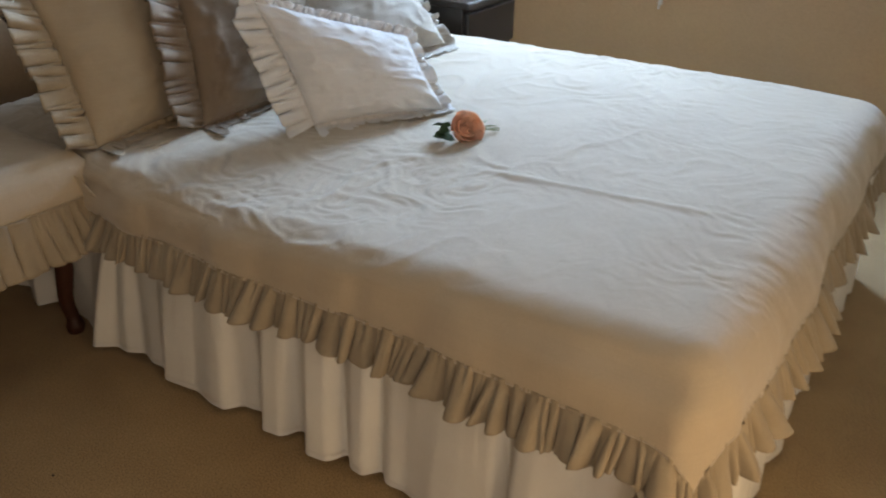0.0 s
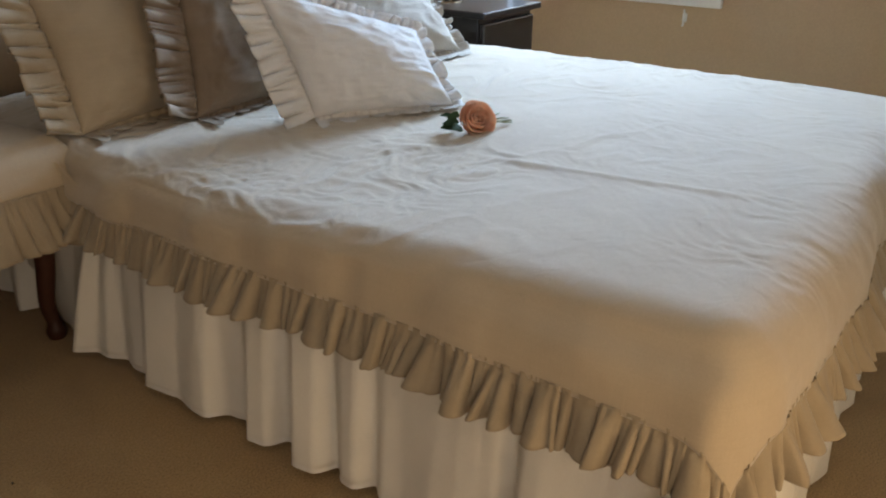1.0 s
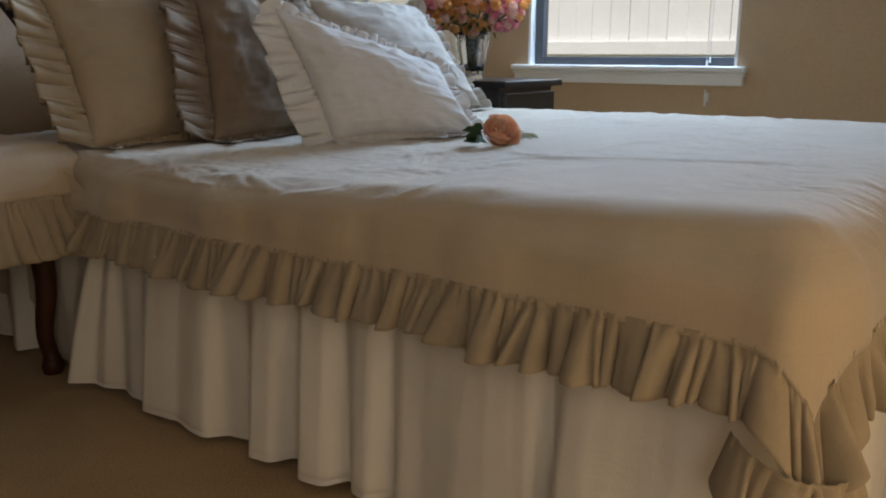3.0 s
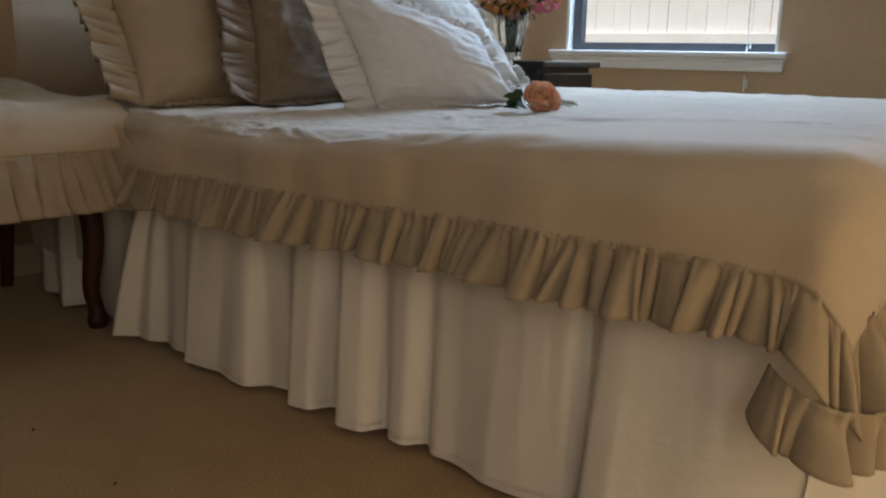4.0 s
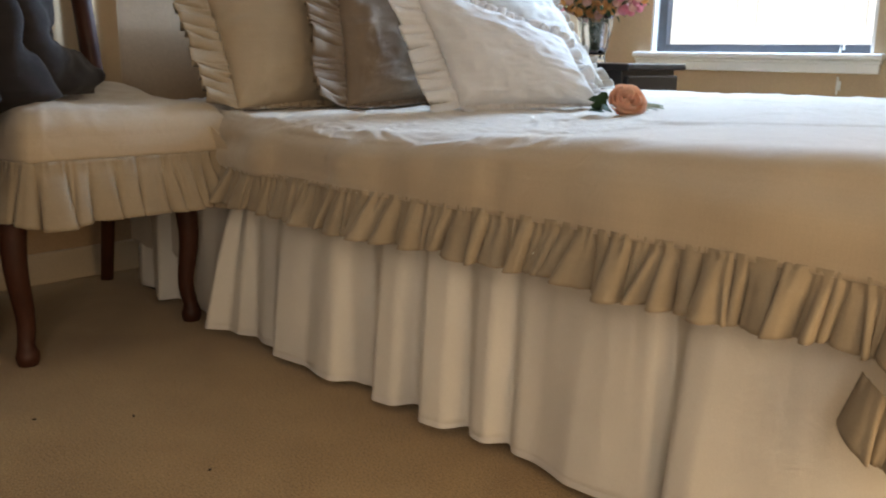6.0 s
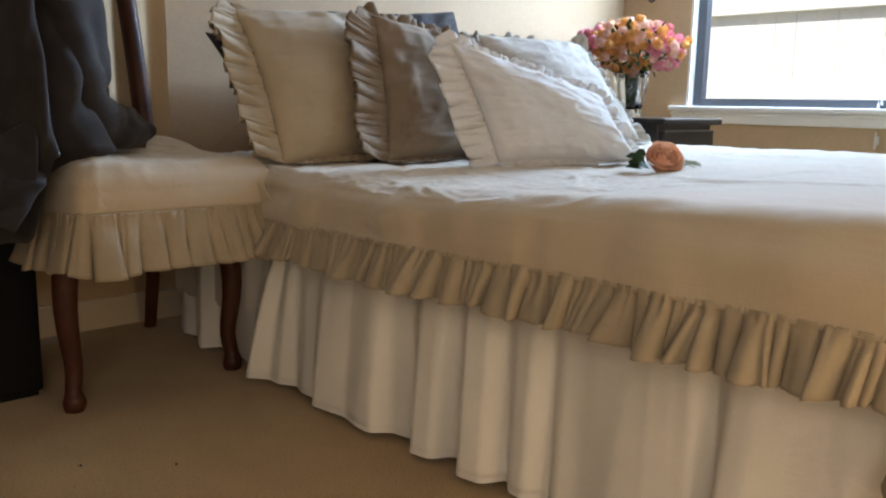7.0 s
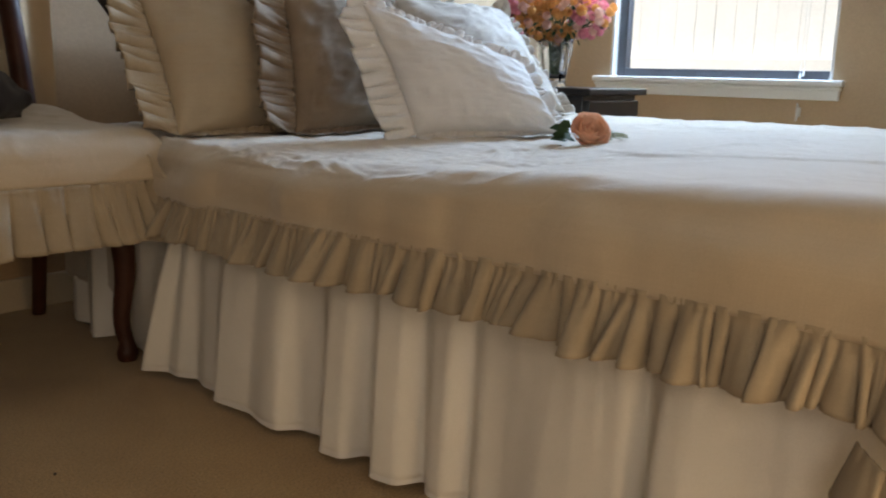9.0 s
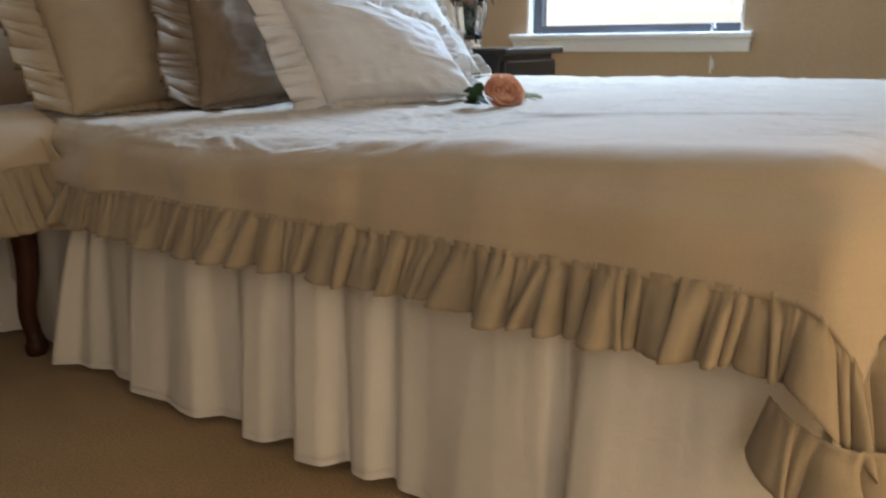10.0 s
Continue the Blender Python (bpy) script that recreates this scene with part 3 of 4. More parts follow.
# ---------------- pillows ----------------
def pillow(name, label, bl, br, tr, tl, thick, material, ruff, seed, ruffle_material=None, group="pillows on the bed", dent=0.0, wrinkle=0.1, edges=(0.6, 0.7, 0.3, 1.0)):
    """A stuffed pillow through four corner places, with a gathered flounce of width ruff round it."""
    A, B, C, D = (np.array(c, float) for c in (bl, br, tr, tl))
    mid = (A + B + C + D) / 4
    nrm = np.cross(B - A, D - A)
    nrm /= np.linalg.norm(nrm)
    base = empty(name, *((A + B) / 2))
    tagged(base, label, "pillow", group)
    n = 72
    t = np.sin(np.linspace(-np.pi / 2, np.pi / 2, n))
    S, W = np.meshgrid(t, t)
    # edges bow inwards between the corners
    bow = 0.055
    S2 = S * (1 - bow * (1 - W ** 2))
    W2 = W * (1 - bow * (1 - S ** 2))
    a, b = (S2 + 1) / 2, (W2 + 1) / 2
    flat = (A * ((1 - a) * (1 - b))[..., None] + B * (a * (1 - b))[..., None] + C * (a * b)[..., None] + D * ((1 - a) * b)[..., None])
    puff = ((1 - S ** 2) * (1 - W ** 2)) ** 0.42 * thick / 2
    edge = 1 - np.maximum(np.abs(S), np.abs(W))
    radial = N1(np.arctan2(W, S) * 6 + seed, np.hypot(S, W) * 1.2)
    wr = 0.010 * radial * np.exp(-((edge - 0.14) / 0.13) ** 2) + 0.004 * N2(S * 3 + seed, W * 3) * np.minimum(1, edge * 6) + 0.0032 * (1 - 2 * np.abs(N3(S * 5 + seed, W * 9))) * np.minimum(1, edge * 6) + wrinkle * creases(S * 0.28 + seed, W * 0.28) * np.minimum(1, edge * 6)
    front = flat + nrm * (puff + wr - dent * np.exp(-(S ** 2 + W ** 2) * 5))[..., None]
    back = flat - nrm * puff[..., None]
    ring = np.concatenate([front, back[::-1]], axis=0)
    body = sheet("body", ring, material, None)
    bmx = bmesh.new()
    bmx.from_mesh(body.data)
    bmesh.ops.remove_doubles(bmx, verts=bmx.verts, dist=0.0006)
    bmesh.ops.recalc_face_normals(bmx, faces=bmx.faces)
    bmx.to_mesh(body.data)
    bmx.free()
    body.data.shade_smooth()
    local(body, base)
    if ruff:
        per = np.concatenate([flat[0, :-1], flat[:-1, -1], flat[-1, :0:-1], flat[:0:-1, 0], flat[:1, 0]])
        per, _ = resample(per, 260)
        dirs = per - mid
        dirs -= (dirs @ nrm)[:, None] * nrm
        Tn = np.gradient(per, axis=0)
        side = np.cross(Tn, nrm)
        side *= np.sign((side * dirs).sum(1))[:, None]
        side /= np.linalg.norm(side, axis=1)[:, None] + 1e-9
        dn = side * 0.8 + dirs / np.linalg.norm(dirs, axis=1)[:, None] * 0.35
        # narrower where it is folded under or back: bottom, right, top, left
        sides = np.cumsum([0] + [np.linalg.norm(b_ - a_) for a_, b_ in ((A, B), (B, C), (C, D), (D, A))])
        seg = np.interp(np.linspace(0, sides[-1], len(per)), sides, [0, 1, 2, 3, 4])
        wid = np.interp(seg, [0.0, 0.12, 0.88, 1.12, 1.88, 2.12, 2.88, 3.0, 3.14, 4.0], [edges[3], edges[0], edges[0], edges[1], edges[1], edges[2], edges[2], 0.4 * edges[3], edges[3], edges[3]])
        dn = dn * wid[:, None] - nrm * (0.5 * (1 - np.minimum(wid, 1)))[:, None]
        # the flounce lies on the bed where it would sink into it
        ob = ruffle("flounce", per, np.tile(nrm, (len(per), 1)), dn, ruff, ruffle_material or material, None, seed, 0.016, 0.042, 0.031, 0.05, 12, ragged=0.7, scallop=0.13)
        co = np.empty(len(ob.data.vertices) * 3)
        ob.data.vertices.foreach_get("co", co)
        co = co.reshape(-1, 3)
        bedz = ZT + 0.008 - sink(co[:, 0], co[:, 1])
        deep = np.maximum(bedz - co[:, 2], 0)
        co[:, 2] += deep * 0.85
        co += nrm * deep[:, None] * 0.55
        ob.data.vertices.foreach_set("co", co.ravel())
        local(ob, base)
    return base


pillow("pillow", "cream linen pillow with ruffled edge leaning at the bed head", (0.105, -0.01, 0.520), (0.70, 0.03, 0.525), (0.76, 0.29, 0.925), (0.140, 0.26, 0.895), 0.18, M_CREAM, 0.092, 21, edges=(0.5, 0.5, 0.1, 1.0))
pillow("pillow", "taupe linen pillow with ruffled edge", (0.35, -0.10, 0.522), (0.95, -0.12, 0.53), (0.90, 0.12, 0.85), (0.465, 0.10, 0.895), 0.15, M_TAUPE, 0.095, 22, wrinkle=0.7, edges=(0.4, 0.5, 0.32, 1.0))
pillow("pillow", "pale grey linen pillow slumped behind the white one", (0.75, -0.13, 0.55), (1.31, -0.20, 0.56), (1.29, 0.05, 0.865), (0.86, 0.09, 0.870), 0.16, M_GREYLINEN, 0.055, 24, edges=(1.0, 0.6, 0.15, 0.6))
pillow("pillow", "dark charcoal linen pillow behind the others", (0.45, 0.22, 0.55), (1.05, 0.20, 0.55), (1.02, 0.36, 0.968), (0.48, 0.38, 0.928), 0.12, M_DARKLINEN, 0, 25)
pillow("pillow", "dark charcoal linen pillow behind the cream one", (0.170, 0.13, 0.55), (0.60, 0.16, 0.55), (0.60, 0.36, 0.83), (0.080, 0.30, 0.835), 0.05, M_DARKLINEN, 0, 26)
pillow("pillow", "small white linen pillow with ruffled edge", (0.515, -0.325, 0.527), (0.80, -0.53, 0.532), (0.87, -0.36, 0.69), (0.492, -0.165, 0.822), 0.16, M_WHITELINEN, 0.072, 23, edges=(0.5, 0.35, 0.3, 1.0))

# ---------------- chair ----------------
chair = empty("dining_chair", -0.17, 0.3, 0)
tagged(chair, "dark cherry wooden chair with ruffled linen seat cover beside the bed", "chair")


def leg(points, radii, label=""):
    P = capped(tube(smooth_line(points, 22), np.interp(np.linspace(0, 1, 22), np.linspace(0, 1, len(radii)), radii), 14))
    return local(sheet("leg", P, M_CHERRY, None, label, wrap=True), chair)


for fx, fy, sx in ((-0.372, 0.085, -1), (0.032, 0.125, 1)):
    leg([(fx - sx * 0.030, fy + 0.03, 0.45), (fx - sx * 0.006, fy + 0.01, 0.36), (fx + sx * 0.006, fy, 0.22), (fx - sx * 0.006, fy + 0.005, 0.10), (fx, fy, 0.045), (fx, fy - 0.004, 0.02), (fx, fy, 0.0)],
        [0.030, 0.029, 0.024, 0.019, 0.017, 0.025, 0.020])
for fx, fy, px in ((0.055, 0.635, 0.02), (-0.35, 0.60, -0.31)):
    leg([(px, 0.52, 0.47), (px + 0.01, 0.53, 0.3), (fx, fy, 0.0)], [0.021, 0.020, 0.017])
    P = capped(tube(smooth_line([(px, 0.52, 0.46), (px - 0.008, 0.55, 0.72), (px - 0.02, 0.60, 1.0), (px - 0.035, 0.66, 1.22)], 16), np.full(16, 0.025), 12))
    local(sheet("back_post", P, M_CHERRY, None, wrap=True), chair)
P = capped(tube(smooth_line([(-0.345, 0.66, 1.21), (-0.17, 0.665, 1.25), (-0.015, 0.66, 1.21)], 12), np.full(12, 0.022), 12))
local(sheet("top_rail", P, M_CHERRY, None, wrap=True), chair)
for dims in ((-0.385, 0.045, 0.075, 0.115, 0.385, 0.455), (-0.34, 0.04, 0.50, 0.53, 0.385, 0.455)):
    local(box_part("seat_rail", dims, M_CHERRY, bevel=0.006), chair)

# seat cover: a padded top with rounded edges, then a gathered valance
def seat_outline(n, grow=0.0):
    pts = [(-0.345 - grow, -0.018 - grow), (-0.16, -0.036 - grow), (0.030 + grow, -0.034 - grow), (0.066 + grow, 0.01), (0.062 + grow, 0.30), (0.045 + grow, 0.53 + grow), (-0.31, 0.53 + grow), (-0.375 - grow, 0.30), (-0.380 - grow, 0.030), (-0.345 - grow, -0.018 - grow)]
    return np.roll(resample(smooth_line(pts, 300), n + 1)[0][:-1], n // 2, axis=0)


ring = seat_outline(220)
cen = np.array([-0.17, 0.29])
rows = []
for k in np.linspace(0.02, 1, 26):
    xy = cen + (ring - cen) * k
    zz = 0.528 + 0.012 * (1 - k ** 3) - 0.032 * smoothstep(0.84, 1.02, np.full(220, k)) ** 2 + creases(xy[:, 0] * 1.4, xy[:, 1] * 1.4) * 0.7
    zz = zz + 0.030 * np.exp(-(((xy[:, 0] + 0.02) / 0.13) ** 2 + ((xy[:, 1] - 0.42) / 0.14) ** 2)) + 0.012 * np.exp(-(((xy[:, 0] + 0.30) / 0.05) ** 2 + ((xy[:, 1] - 0.08) / 0.05) ** 2))
    rows.append(np.c_[xy, zz])
for h in np.linspace(0.12, 1, 9):
    xy = cen + (ring - cen) * (1 + 0.03 * math.sin(h * 1.7))
    rows.append(np.c_[xy, 0.494 - 0.058 * h + 0.003 * N1(np.linspace(0, 12, 220), np.full(220, h * 3))])
local(sheet("seat_cover", np.array(rows), M_LINEN, None, "", 0.004, wrap=True), chair)
hemline = cen + (ring - cen) * 1.03
hemline = np.concatenate([hemline, hemline[:1]])
hem3 = np.c_[hemline, np.full(221, 0.437)]
o = np.c_[hemline - cen, np.zeros(221)]
local(ruffle("valance", hem3, o / np.linalg.norm(o, axis=1)[:, None], np.tile((0.0, 0, -1.0), (221, 1)), 0.122, M_RUFFLE_SHADED, None, 31, 0.018, 0.060, 0.030, 0.20, 16), chair)
# a loose corner of the cover sticks out towards the bed
g = np.linspace(0, 1, 16)
rows = []
for k in np.linspace(0, 1, 14):
    top, low = np.array([0.011, -0.035, 0.490]), np.array([0.030, -0.055, 0.382])
    edge = top * (1 - k) + low * k
    tip = np.array([0.034, -0.108, 0.434])
    bend = np.stack([0 * g, -0.016 * np.sin(np.pi * g) * math.sin(5 * k), 0.006 * np.sin(6 * g + 3 * k)], 1)
    rows.append(edge + (tip - edge) * g[:, None] * (1 - 0.25 * abs(2 * k - 0.9)) + bend)
local(sheet("cover_corner", np.array(rows), M_LINEN, None, "", 0.002), chair)

# ---------------- coat and black cabinet ----------------
cab = empty("speaker_cabinet", -0.55, 0.36, 0)
tagged(cab, "tall plain black floor-standing cabinet beside the chair", "cabinet")
local(box_part("body", (-0.74, -0.385, 0.225, 0.56, 0.012, 1.25), M_BLACK, bevel=0.008), cab)
local(box_part("plinth", (-0.73, -0.395, 0.235, 0.55, 0.0, 0.012), M_BLACK, bevel=0), cab)

coat = empty("coat", -0.36, 0.3, 0.53)
tagged(coat, "charcoal wool coat thrown over the chair back and seat", "coat")
rows = []
th = np.linspace(0, 2 * np.pi, 200, endpoint=False)
for k, h in enumerate(np.linspace(0, 1, 50)):
    z = 1.32 - 0.94 * h
    cx, cy = -0.400 - 0.06 * h, 0.40 - 0.20 * h
    rx, ry = 0.125 + 0.065 * h ** 2, 0.16 + 0.06 * h
    f = 0.036 * np.sin(8 * th + 2.2 * math.sin(3 * h) + 1.6 * N1(th * 1.5, np.full(200, h * 2.5))) + 0.035 * N2(np.cos(th) * 2 + 3, np.sin(th) * 2 + h * 3) + 0.013 * N3(th * 5 + 6 * h, np.full(200, h * 9)) + 0.010 * np.abs(N4(th * 3 - 5 * h, np.full(200, h * 6)))
    x_, y_ = cx + (rx + f) * np.cos(th), cy + (ry + f) * np.sin(th)
    zb = 0.556 - 0.17 * smoothstep(0.415, 0.47, -x_)
    rows.append(np.c_[x_, y_, 1.32 - (1.32 - zb) * h + 0.03 * N3(th * 2, np.full(200, h * 5)) * (1 - h)])
local(sheet("coat_body", capped(np.array(rows)), M_COAT, None, wrap=True), coat)
sl = smooth_line([(-0.36, 0.20, 1.0), (-0.32, 0.17, 0.82), (-0.30, 0.16, 0.66), (-0.235, 0.19, 0.60), (-0.135, 0.26, 0.585)], 60)
tb = tube(sl, np.interp(np.linspace(0, 1, 60), [0, 0.4, 0.7, 1], [0.085, 0.075, 0.06, 0.05]), 40)
g = np.linspace(0, 1, 60)[:, None]
ang = np.linspace(0, 2 * np.pi, 40, endpoint=False)[None]
c0 = tb.mean(1, keepdims=True)
k = 1 + 0.14 * N1(g * 14 + 0 * ang, ang * 1.6 + g * 3) + 0.10 * np.sin(4 * ang + 9 * g)
tb = c0 + (tb - c0) * k[..., None]
tb[..., 2] = np.maximum(tb[..., 2], 0.552)
# the front panel slides off the seat, its facing turned outwards
gu, gv = np.meshgrid(np.linspace(0, 1, 60), np.linspace(0, 1, 50))
px = -0.392 - 0.28 * gu - 0.125 * gv
py = 0.16 - 0.19 * smoothstep(0, 0.45, gv) + 0.035 * np.sin(9 * gu + 4 * gv + 1.2) * gv + 0.018 * N1(gu * 6, gv * 5) + 0.06 * gu
pz = 0.660 - 0.06 * gu + 0.03 * np.sin(5 * gu) - 0.10 * smoothstep(0, 0.45, gv) - 0.135 * gv + 0.012 * N2(gu * 5, gv * 4)
local(sheet("front_panel", np.stack([px, py, pz], -1), M_COAT, None, "", 0.004), coat)
g2u, g2v = np.meshgrid(np.linspace(0, 1, 30), np.linspace(0, 1, 30))
lx = -0.438 - 0.13 * g2u - 0.02 * g2v
ly = -0.035 - 0.012 * np.sin(3 * g2v) + 0.05 * (1 - g2v) + 0.010 * np.sin(4 * g2u)
lz = 0.628 - 0.07 * g2u - 0.115 * g2v * (1 - 0.35 * g2u) + 0.006 * N3(g2u * 3, g2v * 3)
local(sheet("lapel", np.stack([lx, ly, lz], -1), M_COAT, None, "", 0.004), coat)
local(sheet("sleeve", capped(tb), M_COAT, None, wrap=True), coat)

# ---------------- nightstand, vase, flowers ----------------
stand = empty("nightstand", 1.83, 0.13, 0)
tagged(stand, "espresso-stained wooden nightstand between bed and window wall", "nightstand")
local(box_part("top", (1.62, 2.03, -0.098, 0.37, 0.604, 0.628), M_ESPRESSO, bevel=0.005), stand)
local(box_part("body", (1.64, 2.01, -0.06, 0.36, 0.06, 0.604), M_ESPRESSO, bevel=0.003), stand)
for z0, z1 in ((0.43, 0.585), (0.255, 0.415), (0.08, 0.24)):
    local(box_part("drawer_front", (1.65, 2.0, -0.082, -0.058, z0, z1), M_ESPRESSO, bevel=0.005), stand)
for px in (1.66, 1.99):
    for py in (-0.04, 0.34):
        local(box_part("foot", (px - 0.018, px + 0.018, py - 0.018, py + 0.018, 0, 0.06), M_ESPRESSO), stand)

VX, VY, VZ = 1.80, 0.172, 0.628
vase = empty("vase", VX, VY, VZ)
tagged(vase, "cut crystal vase holding flowers on the nightstand", "vase")


def flute(r, z, depth, twist):
    th = np.linspace(0, 2 * np.pi, 72, endpoint=False)
    rr = r * (1 - depth * (0.5 + 0.5 * np.cos(9 * th + twist)) ** 2)
    return np.c_[VX + rr * np.cos(th), VY + rr * np.sin(th), np.full(72, z)]


prof = [(0.046, 0.0), (0.050, 0.006), (0.046, 0.016), (0.046, 0.03), (0.053, 0.06), (0.061, 0.10), (0.067, 0.135), (0.066, 0.155), (0.070, 0.172)]
outer = [flute(r, VZ + z, 0.12 * min(1, z / 0.02), 4 * z) for r, z in prof]
inner = [flute(r - 0.007, VZ + max(z, 0.022), 0.0, 0) for r, z in reversed(prof) if z > 0.02]
P = np.array(outer + inner)
local(sheet("bowl", capped(P), M_CRYSTAL, None, wrap=True), vase)

flowers = empty("flower_bouquet", VX, VY, VZ + 0.02)
tagged(flowers, "bouquet of small pink and apricot roses in the crystal vase", "flowers")


def bud_mesh(name, material):
    """A small rose head: wrapped petal layers round a bud, with a cupped rim."""
    bm = bmesh.new()
    for ring, (n, rad, h, tilt) in enumerate(((3, 0.30, 0.95, 0.05), (4, 0.58, 0.92, 0.25), (5, 0.88, 0.72, 0.55))):
        for k in range(n):
            a0 = 2 * math.pi * k / n + ring * 0.7
            grid = []
            for i in range(5):
                v = i / 4
                row = []
                for j in range(5):
                    w = (j / 4 - 0.5) * (2 * math.pi / n) * 1.35
                    r = rad * (0.25 + 0.75 * math.sin(math.pi * min(1.0, 0.12 + 0.58 * v))) * (1 + tilt * 0.12 * v * v)
                    z = -0.75 + (h + 0.75) * v - 0.35 * (abs(j - 2) / 2) ** 2 * v
                    row.append(bm.verts.new((r * math.cos(a0 + w), r * math.sin(a0 + w), z)))
                grid.append(row)
            for i in range(4):
                for j in range(4):
                    bm.faces.new((grid[i][j], grid[i][j + 1], grid[i + 1][j + 1], grid[i + 1][j]))
    me = bpy.data.meshes.new(name)
    bm.to_mesh(me)
    bm.free()
    me.materials.append(material)
    me.shade_smooth()
    return me


heads = [bud_mesh("rose_head", m) for m in (M_PINK, M_GOLD, M_BLUSH)]
leafm = bpy.data.meshes.new("leaf")
leafm.from_pydata([(0, 0, 0), (0.3, 0.22, 0.06), (0.7, 0.20, 0.05), (1, 0, -0.08), (0.7, -0.20, 0.05), (0.3, -0.22, 0.06), (0.35, 0, 0), (0.7, 0, -0.03)], [], [(0, 6, 1), (1, 6, 7, 2), (2, 7, 3), (0, 5, 6), (6, 5, 4, 7), (7, 4, 3)])
leafm.materials.append(M_LEAF)
leafm.shade_smooth()
rs = np.random.RandomState(17)
centre = np.array([VX, VY + 0.01, 0.885])
placed = []
tries = 0
while len(placed) < 250 and tries < 9000:
    tries += 1
    d = rs.normal(size=3)
    d /= np.linalg.norm(d)
    rr = rs.uniform(0.55, 1.0)
    p = centre + d * np.array([0.20, 0.235, 0.105]) * rr
    p[2] += 0.01 * (1 - abs(p[1] - centre[1]) / 0.24)
    size = rs.uniform(0.0145, 0.0200)
    if p[2] < 0.785 or any(np.linalg.norm(p - o) < 0.74 * (size + r) for o, r in placed):
        continue
    placed.append((p, size))
    side = 0.55 * (p[0] - centre[0]) - 0.83 * (p[1] - centre[1])
    u = rs.rand()
    kind = 0 if (side > 0.06 and u < 0.55) or (side < -0.12 and u < 0.7) else (1 if rs.rand() < 0.68 else 2)
    ob = new("rose_head", heads[kind])
    up = Vector(d * np.array([1, 1, 0.6]) + np.array([0, 0, 0.5]))
    ob.matrix_world = Matrix.Translation(p) @ up.to_track_quat("Z", "Y").to_matrix().to_4x4() @ Matrix.Diagonal((size * 1.1, size * 1.1, size * 0.95, 1))
    local(ob, flowers)
    if rs.rand() < 0.35:
        sp = smooth_line([(VX + rs.uniform(-0.02, 0.02), VY + rs.uniform(-0.02, 0.02), VZ + 0.04), (VX + (p[0] - VX) * 0.3, VY + (p[1] - VY) * 0.3, VZ + 0.18), tuple(p - d * 0.01)], 10)
        local(sheet("stem", tube(sp, np.full(10, 0.0018), 6), M_STEM, None, wrap=True), flowers)
for k in range(230):
    d = rs.normal(size=3)
    d /= np.linalg.norm(d)
    p = centre + d * np.array([0.185, 0.215, 0.095]) * rs.uniform(0.4, 0.98)
    if p[2] < 0.79:
        continue
    ob = new("leaf", leafm)
    sc = rs.uniform(0.020, 0.040)
    ob.matrix_world = Matrix.Translation(p) @ Vector(d).to_track_quat("X", "Z").to_matrix().to_4x4() @ Matrix.Diagonal((sc, sc, sc, 1))
    local(ob, flowers)

# ---------------- the single rose lying on the bed ----------------
RX, RY, RZ = 0.655, -0.690, 0.553
rose = empty("rose", RX, RY, RZ - 0.035)
tagged(rose, "single peach rose with leaves lying on the bed", "flower")


def petal(radius, height, width, ang, open_, seed):
    """One cupped petal with a rolled lip, standing round the flower's axis."""
    g = []
    for v in np.linspace(0, 1, 9):
        row = []
        for w in np.linspace(-1, 1, 9):
            t = w * width * (0.45 + 0.55 * math.sin(v * 2.2))
            r = radius * (0.30 + 0.70 * math.sin(min(1.0, v * 1.2) * math.pi / 2)) + open_ * v ** 3
            z = height * (v - 0.14 * w * w * v) + 0.0018 * math.sin(5 * w + seed)
            row.append((r * math.cos(ang + t), r * math.sin(ang + t), z))
        g.append(row)
    return np.array(g)


tilt = Matrix.Translation((RX, RY, RZ - 0.004)) @ Vector((-0.45, -0.62, 0.60)).to_track_quat("Z", "Y").to_matrix().to_4x4() @ Matrix.Scale(1.06, 4)
k = 0
for n, rad, hgt, op in ((2, 0.008, 0.033, -0.003), (3, 0.016, 0.036, -0.003), (4, 0.025, 0.037, -0.001), (5, 0.032, 0.033, 0.003), (5, 0.035, 0.024, 0.006)):
    for i in range(n):
        k += 1
        ob = sheet("petal", petal(rad, hgt, 1.25 * math.pi / n + 0.15, 2 * math.pi * i / n + k * 0.37 + 0.3 * math.sin(k * 2.1), op + 0.003 * math.sin(k * 1.7), k) - np.array([0, 0, 0.012]), M_PEACH, None, "", 0.0006)
        ob.matrix_world = tilt
        bpy.context.view_layer.update()
        local(ob, rose)
for dx, dy, rz, rx, sc, dz in ((-0.020, 0.030, 150, 50, 0.045, -0.010), (-0.028, 0.018, 185, -40, 0.042, -0.016), (-0.014, 0.036, 120, 35, 0.045, 0.000), (-0.026, 0.026, 165, 60, 0.040, 0.008), (-0.024, 0.034, 140, -20, 0.04, -0.022)):
    ob = new("leaf", leafm)
    ob.matrix_world = pose(RX + dx, RY + dy, RZ + dz, rx, -8, rz) @ Matrix.Diagonal((sc, sc * 1.5, sc, 1))
    bpy.context.view_layer.update()
    local(ob, rose)
sp = smooth_line([(RX + 0.01, RY + 0.01, RZ - 0.02), (RX + 0.05, RY + 0.05, RZ - 0.026), (RX + 0.13, RY + 0.09, RZ - 0.026)], 12)
local(sheet("stem", capped(tube(sp, np.full(12, 0.0022), 8)), M_STEM, None, wrap=True), rose)
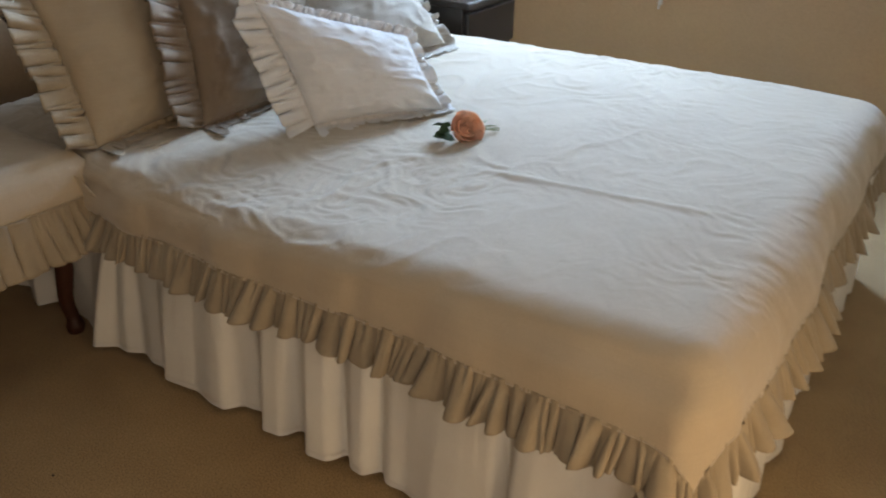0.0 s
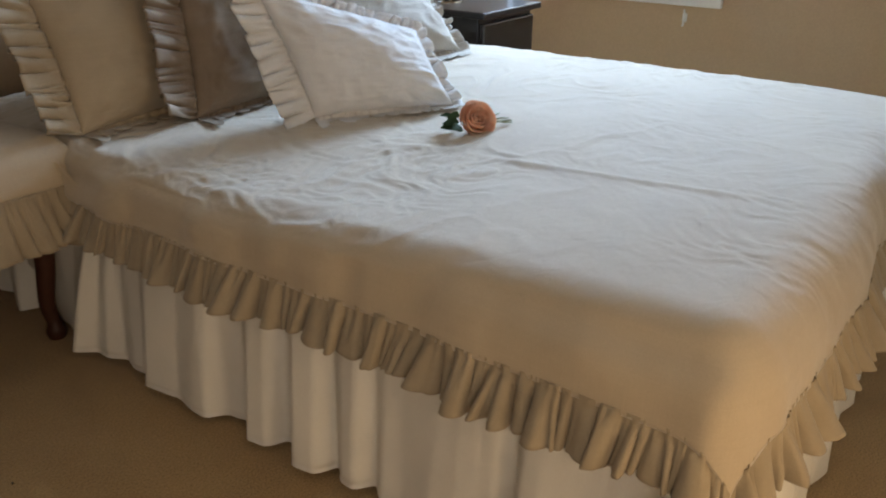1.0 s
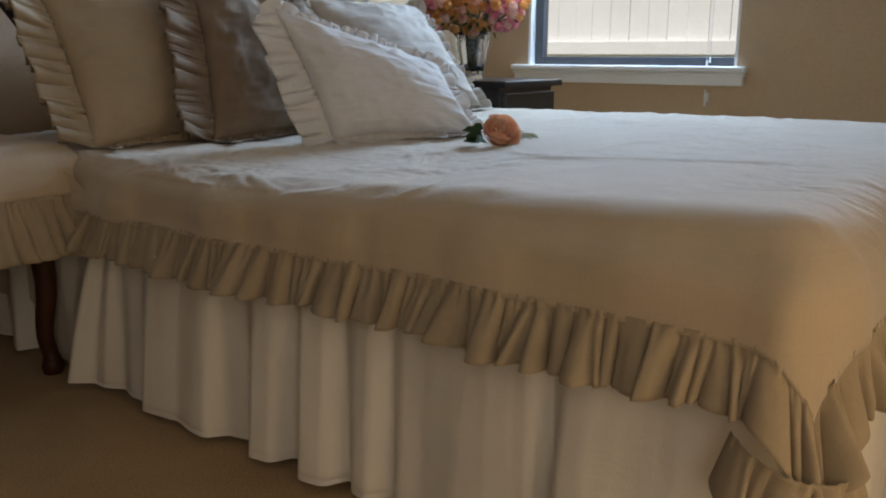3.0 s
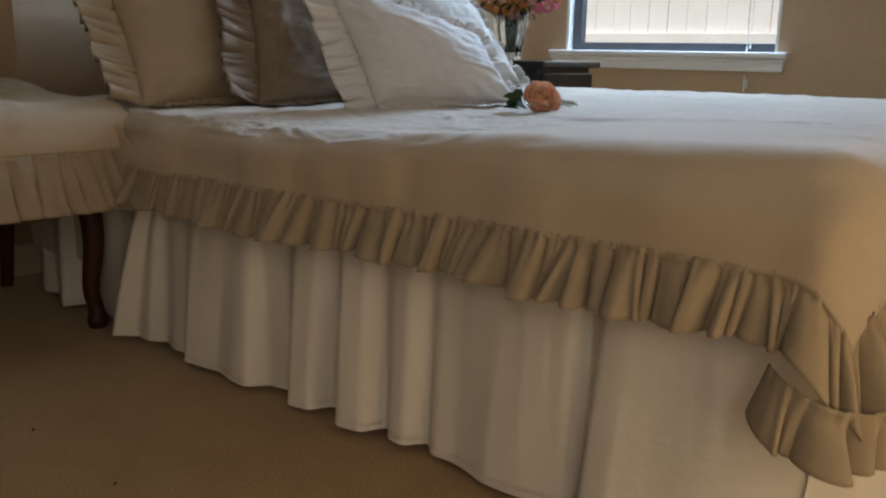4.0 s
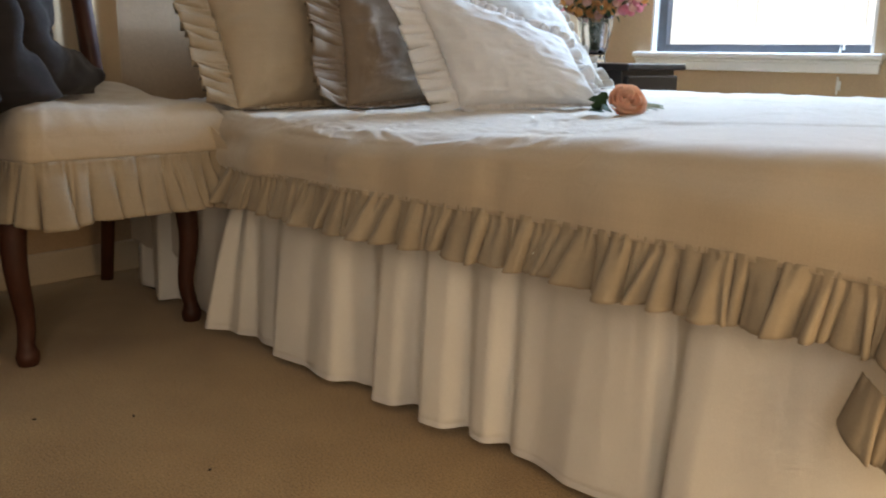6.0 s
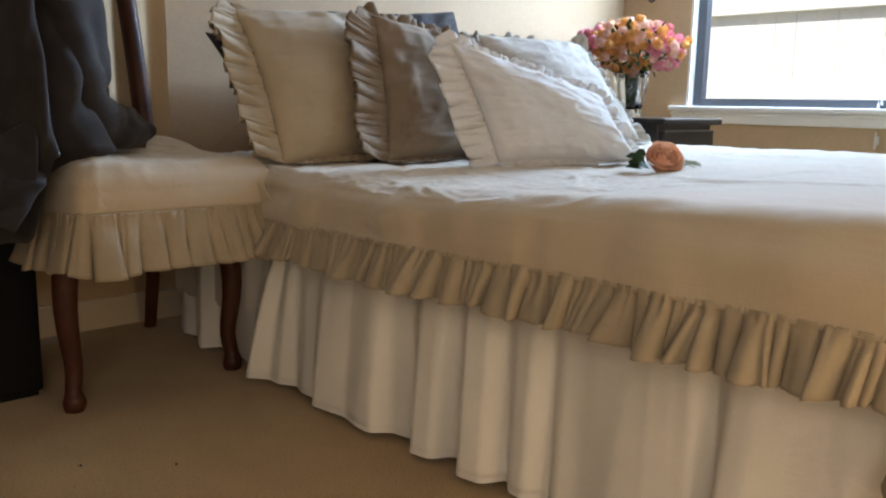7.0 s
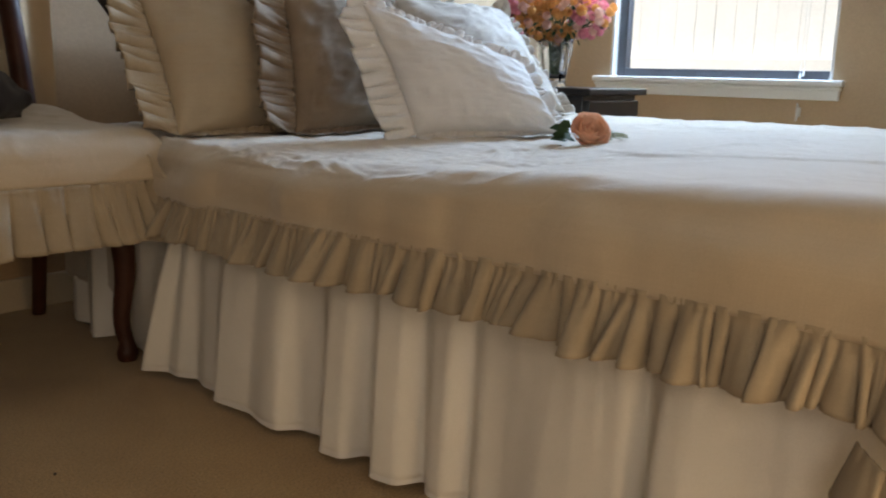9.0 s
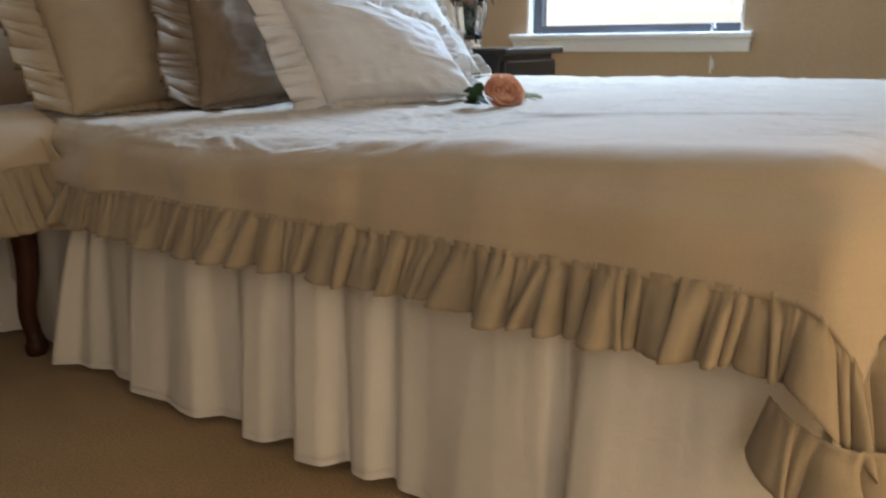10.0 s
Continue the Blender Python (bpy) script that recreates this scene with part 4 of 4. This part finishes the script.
for i in range(34):
    a = rs.uniform(-0.9, 0.5)
    ln = rs.uniform(0.02, 0.07)
    p0 = np.array([RX + 0.028, RY - 0.012, RZ - 0.020])
    p1 = p0 + np.array([math.cos(a) * ln, math.sin(a) * ln, rs.uniform(-0.010, 0.018)])
    sp = smooth_line([tuple(p0), tuple((p0 + p1) / 2 + np.array([0, 0, 0.006])), tuple(p1)], 6)
    local(sheet("sprig", capped(tube(sp, [0.0005, 0.0005, 0.0006, 0.0009, 0.0016, 0.0009], 5)), M_SPRIG, None, "", wrap=True), rose)

# ---------------- wall fittings ----------------
hook = empty("wall_hook", XW, 0.528, 1.20)
tagged(hook, "small dark iron flower-shaped wall hook", "hook")
bm = bmesh.new()
for a in range(5):
    m = pose(XW - 0.006, 0.528 + 0.011 * math.cos(a * 1.2566), 1.222 + 0.011 * math.sin(a * 1.2566)) @ Matrix.Diagonal((0.004, 0.008, 0.008, 1))
    bmesh.ops.create_uvsphere(bm, u_segments=10, v_segments=6, radius=1, matrix=m)
bmesh.ops.create_uvsphere(bm, u_segments=10, v_segments=6, radius=1, matrix=pose(XW - 0.009, 0.528, 1.222) @ Matrix.Diagonal((0.005, 0.006, 0.006, 1)))
local(part("flower", bm, M_IRON), hook)
local(sheet("hook_arm", capped(tube(smooth_line([(XW - 0.006, 0.528, 1.215), (XW - 0.006, 0.530, 1.185), (XW - 0.010, 0.533, 1.168), (XW - 0.022, 0.540, 1.162), (XW - 0.028, 0.545, 1.176)], 16), np.full(16, 0.0042), 8)), M_IRON, None, wrap=True), hook)

hook.scale = (1.35, 1.35, 1.35)
cleat = empty("cord_cleat", XW, -0.497, 0.553)
tagged(cleat, "small white plastic blind cord cleat on the wall", "cleat")
local(box_part("base", (XW - 0.008, XW - 0.0005, -0.506, -0.488, 0.535, 0.571), M_CORD, bevel=0.003), cleat)
local(sheet("horn", capped(tube(smooth_line([(XW - 0.02, -0.497, 0.585), (XW - 0.012, -0.497, 0.565), (XW - 0.012, -0.497, 0.540), (XW - 0.02, -0.497, 0.520)], 10), np.full(10, 0.004), 8)), M_CORD, None, wrap=True), cleat)

cord = empty("blind_cord", XW + 0.03, -0.49, 0.70)
tagged(cord, "white blind cords hanging in the window", "blind cord")
for dy, z in ((0.0, 0.715), (0.012, 0.70)):
    c_ob = local(sheet("string", capped(tube([(XW + 0.03, -0.49 + dy, WZ1 - 0.02), (XW + 0.03, -0.49 + dy, 1.3), (XW + 0.03, -0.49 + dy, z)], [0.0011] * 3, 6)), M_CORD, None, wrap=True), cord)
    local(sheet("tassel", capped(tube([(XW + 0.03, -0.49 + dy, z), (XW + 0.03, -0.49 + dy, z - 0.008), (XW + 0.03, -0.49 + dy, z - 0.026)], [0.002, 0.004, 0.0055], 10)), M_CORD, None, wrap=True), cord)

# sheer curtain on the wall behind the chair
curtain = empty("curtain", -0.3, 0.67, 1.2)
tagged(curtain, "sheer cream curtain hanging on the wall behind the chair", "curtain")
xs = np.linspace(-0.75, 0.16, 300)
rows = []
for h in np.linspace(0, 1, 20):
    rows.append(np.c_[xs, 0.678 + 0.012 * np.sin(xs * 52 + 2 * np.sin(xs * 9) + 0.4 * h) + 0.005 * N1(xs * 20, np.full(300, h * 2)), np.full(300, 2.2 - 2.0 * h)])
local(sheet("panel", np.array(rows), M_CURTAIN, None, "", 0.0008), curtain)
rod = capped(tube([(-0.8, 0.672, 2.21), (-0.4, 0.672, 2.21), (0.22, 0.672, 2.21)], [0.009] * 3, 12))
local(sheet("rod", rod, M_IRON, None, wrap=True), curtain)
for bx in (-0.77, 0.19):
    local(box_part("bracket", (bx - 0.008, bx + 0.008, 0.672, YH, 2.20, 2.22), M_IRON, bevel=0.002), curtain)


# ---------------- specks on the carpet ----------------
lint_mesh = bpy.data.meshes.new("lint")
bm = bmesh.new()
bmesh.ops.create_icosphere(bm, subdivisions=1, radius=1.0)
for v in bm.verts:
    v.co += v.co * 0.35 * math.sin(7 * v.co.x + 5 * v.co.y)
    v.co.z = max(v.co.z, -0.6)
bm.to_mesh(lint_mesh)
bm.free()
lint_mesh.materials.append(M_IRON)
for lx, ly, size, turn in ((-0.348, -0.592, 0.0042, 20), (-0.337, -0.316, 0.0046, 70), (-0.47, -0.207, 0.0040, 130)):
    speck = new("lint", lint_mesh)
    speck.matrix_world = pose(lx, ly, size * 0.3, 0, 0, turn) @ Matrix.Diagonal((size, size * 0.6, size * 0.5, 1))
    tagged(speck, "small dark speck of lint on the tan carpet", "lint", "lint on the carpet")
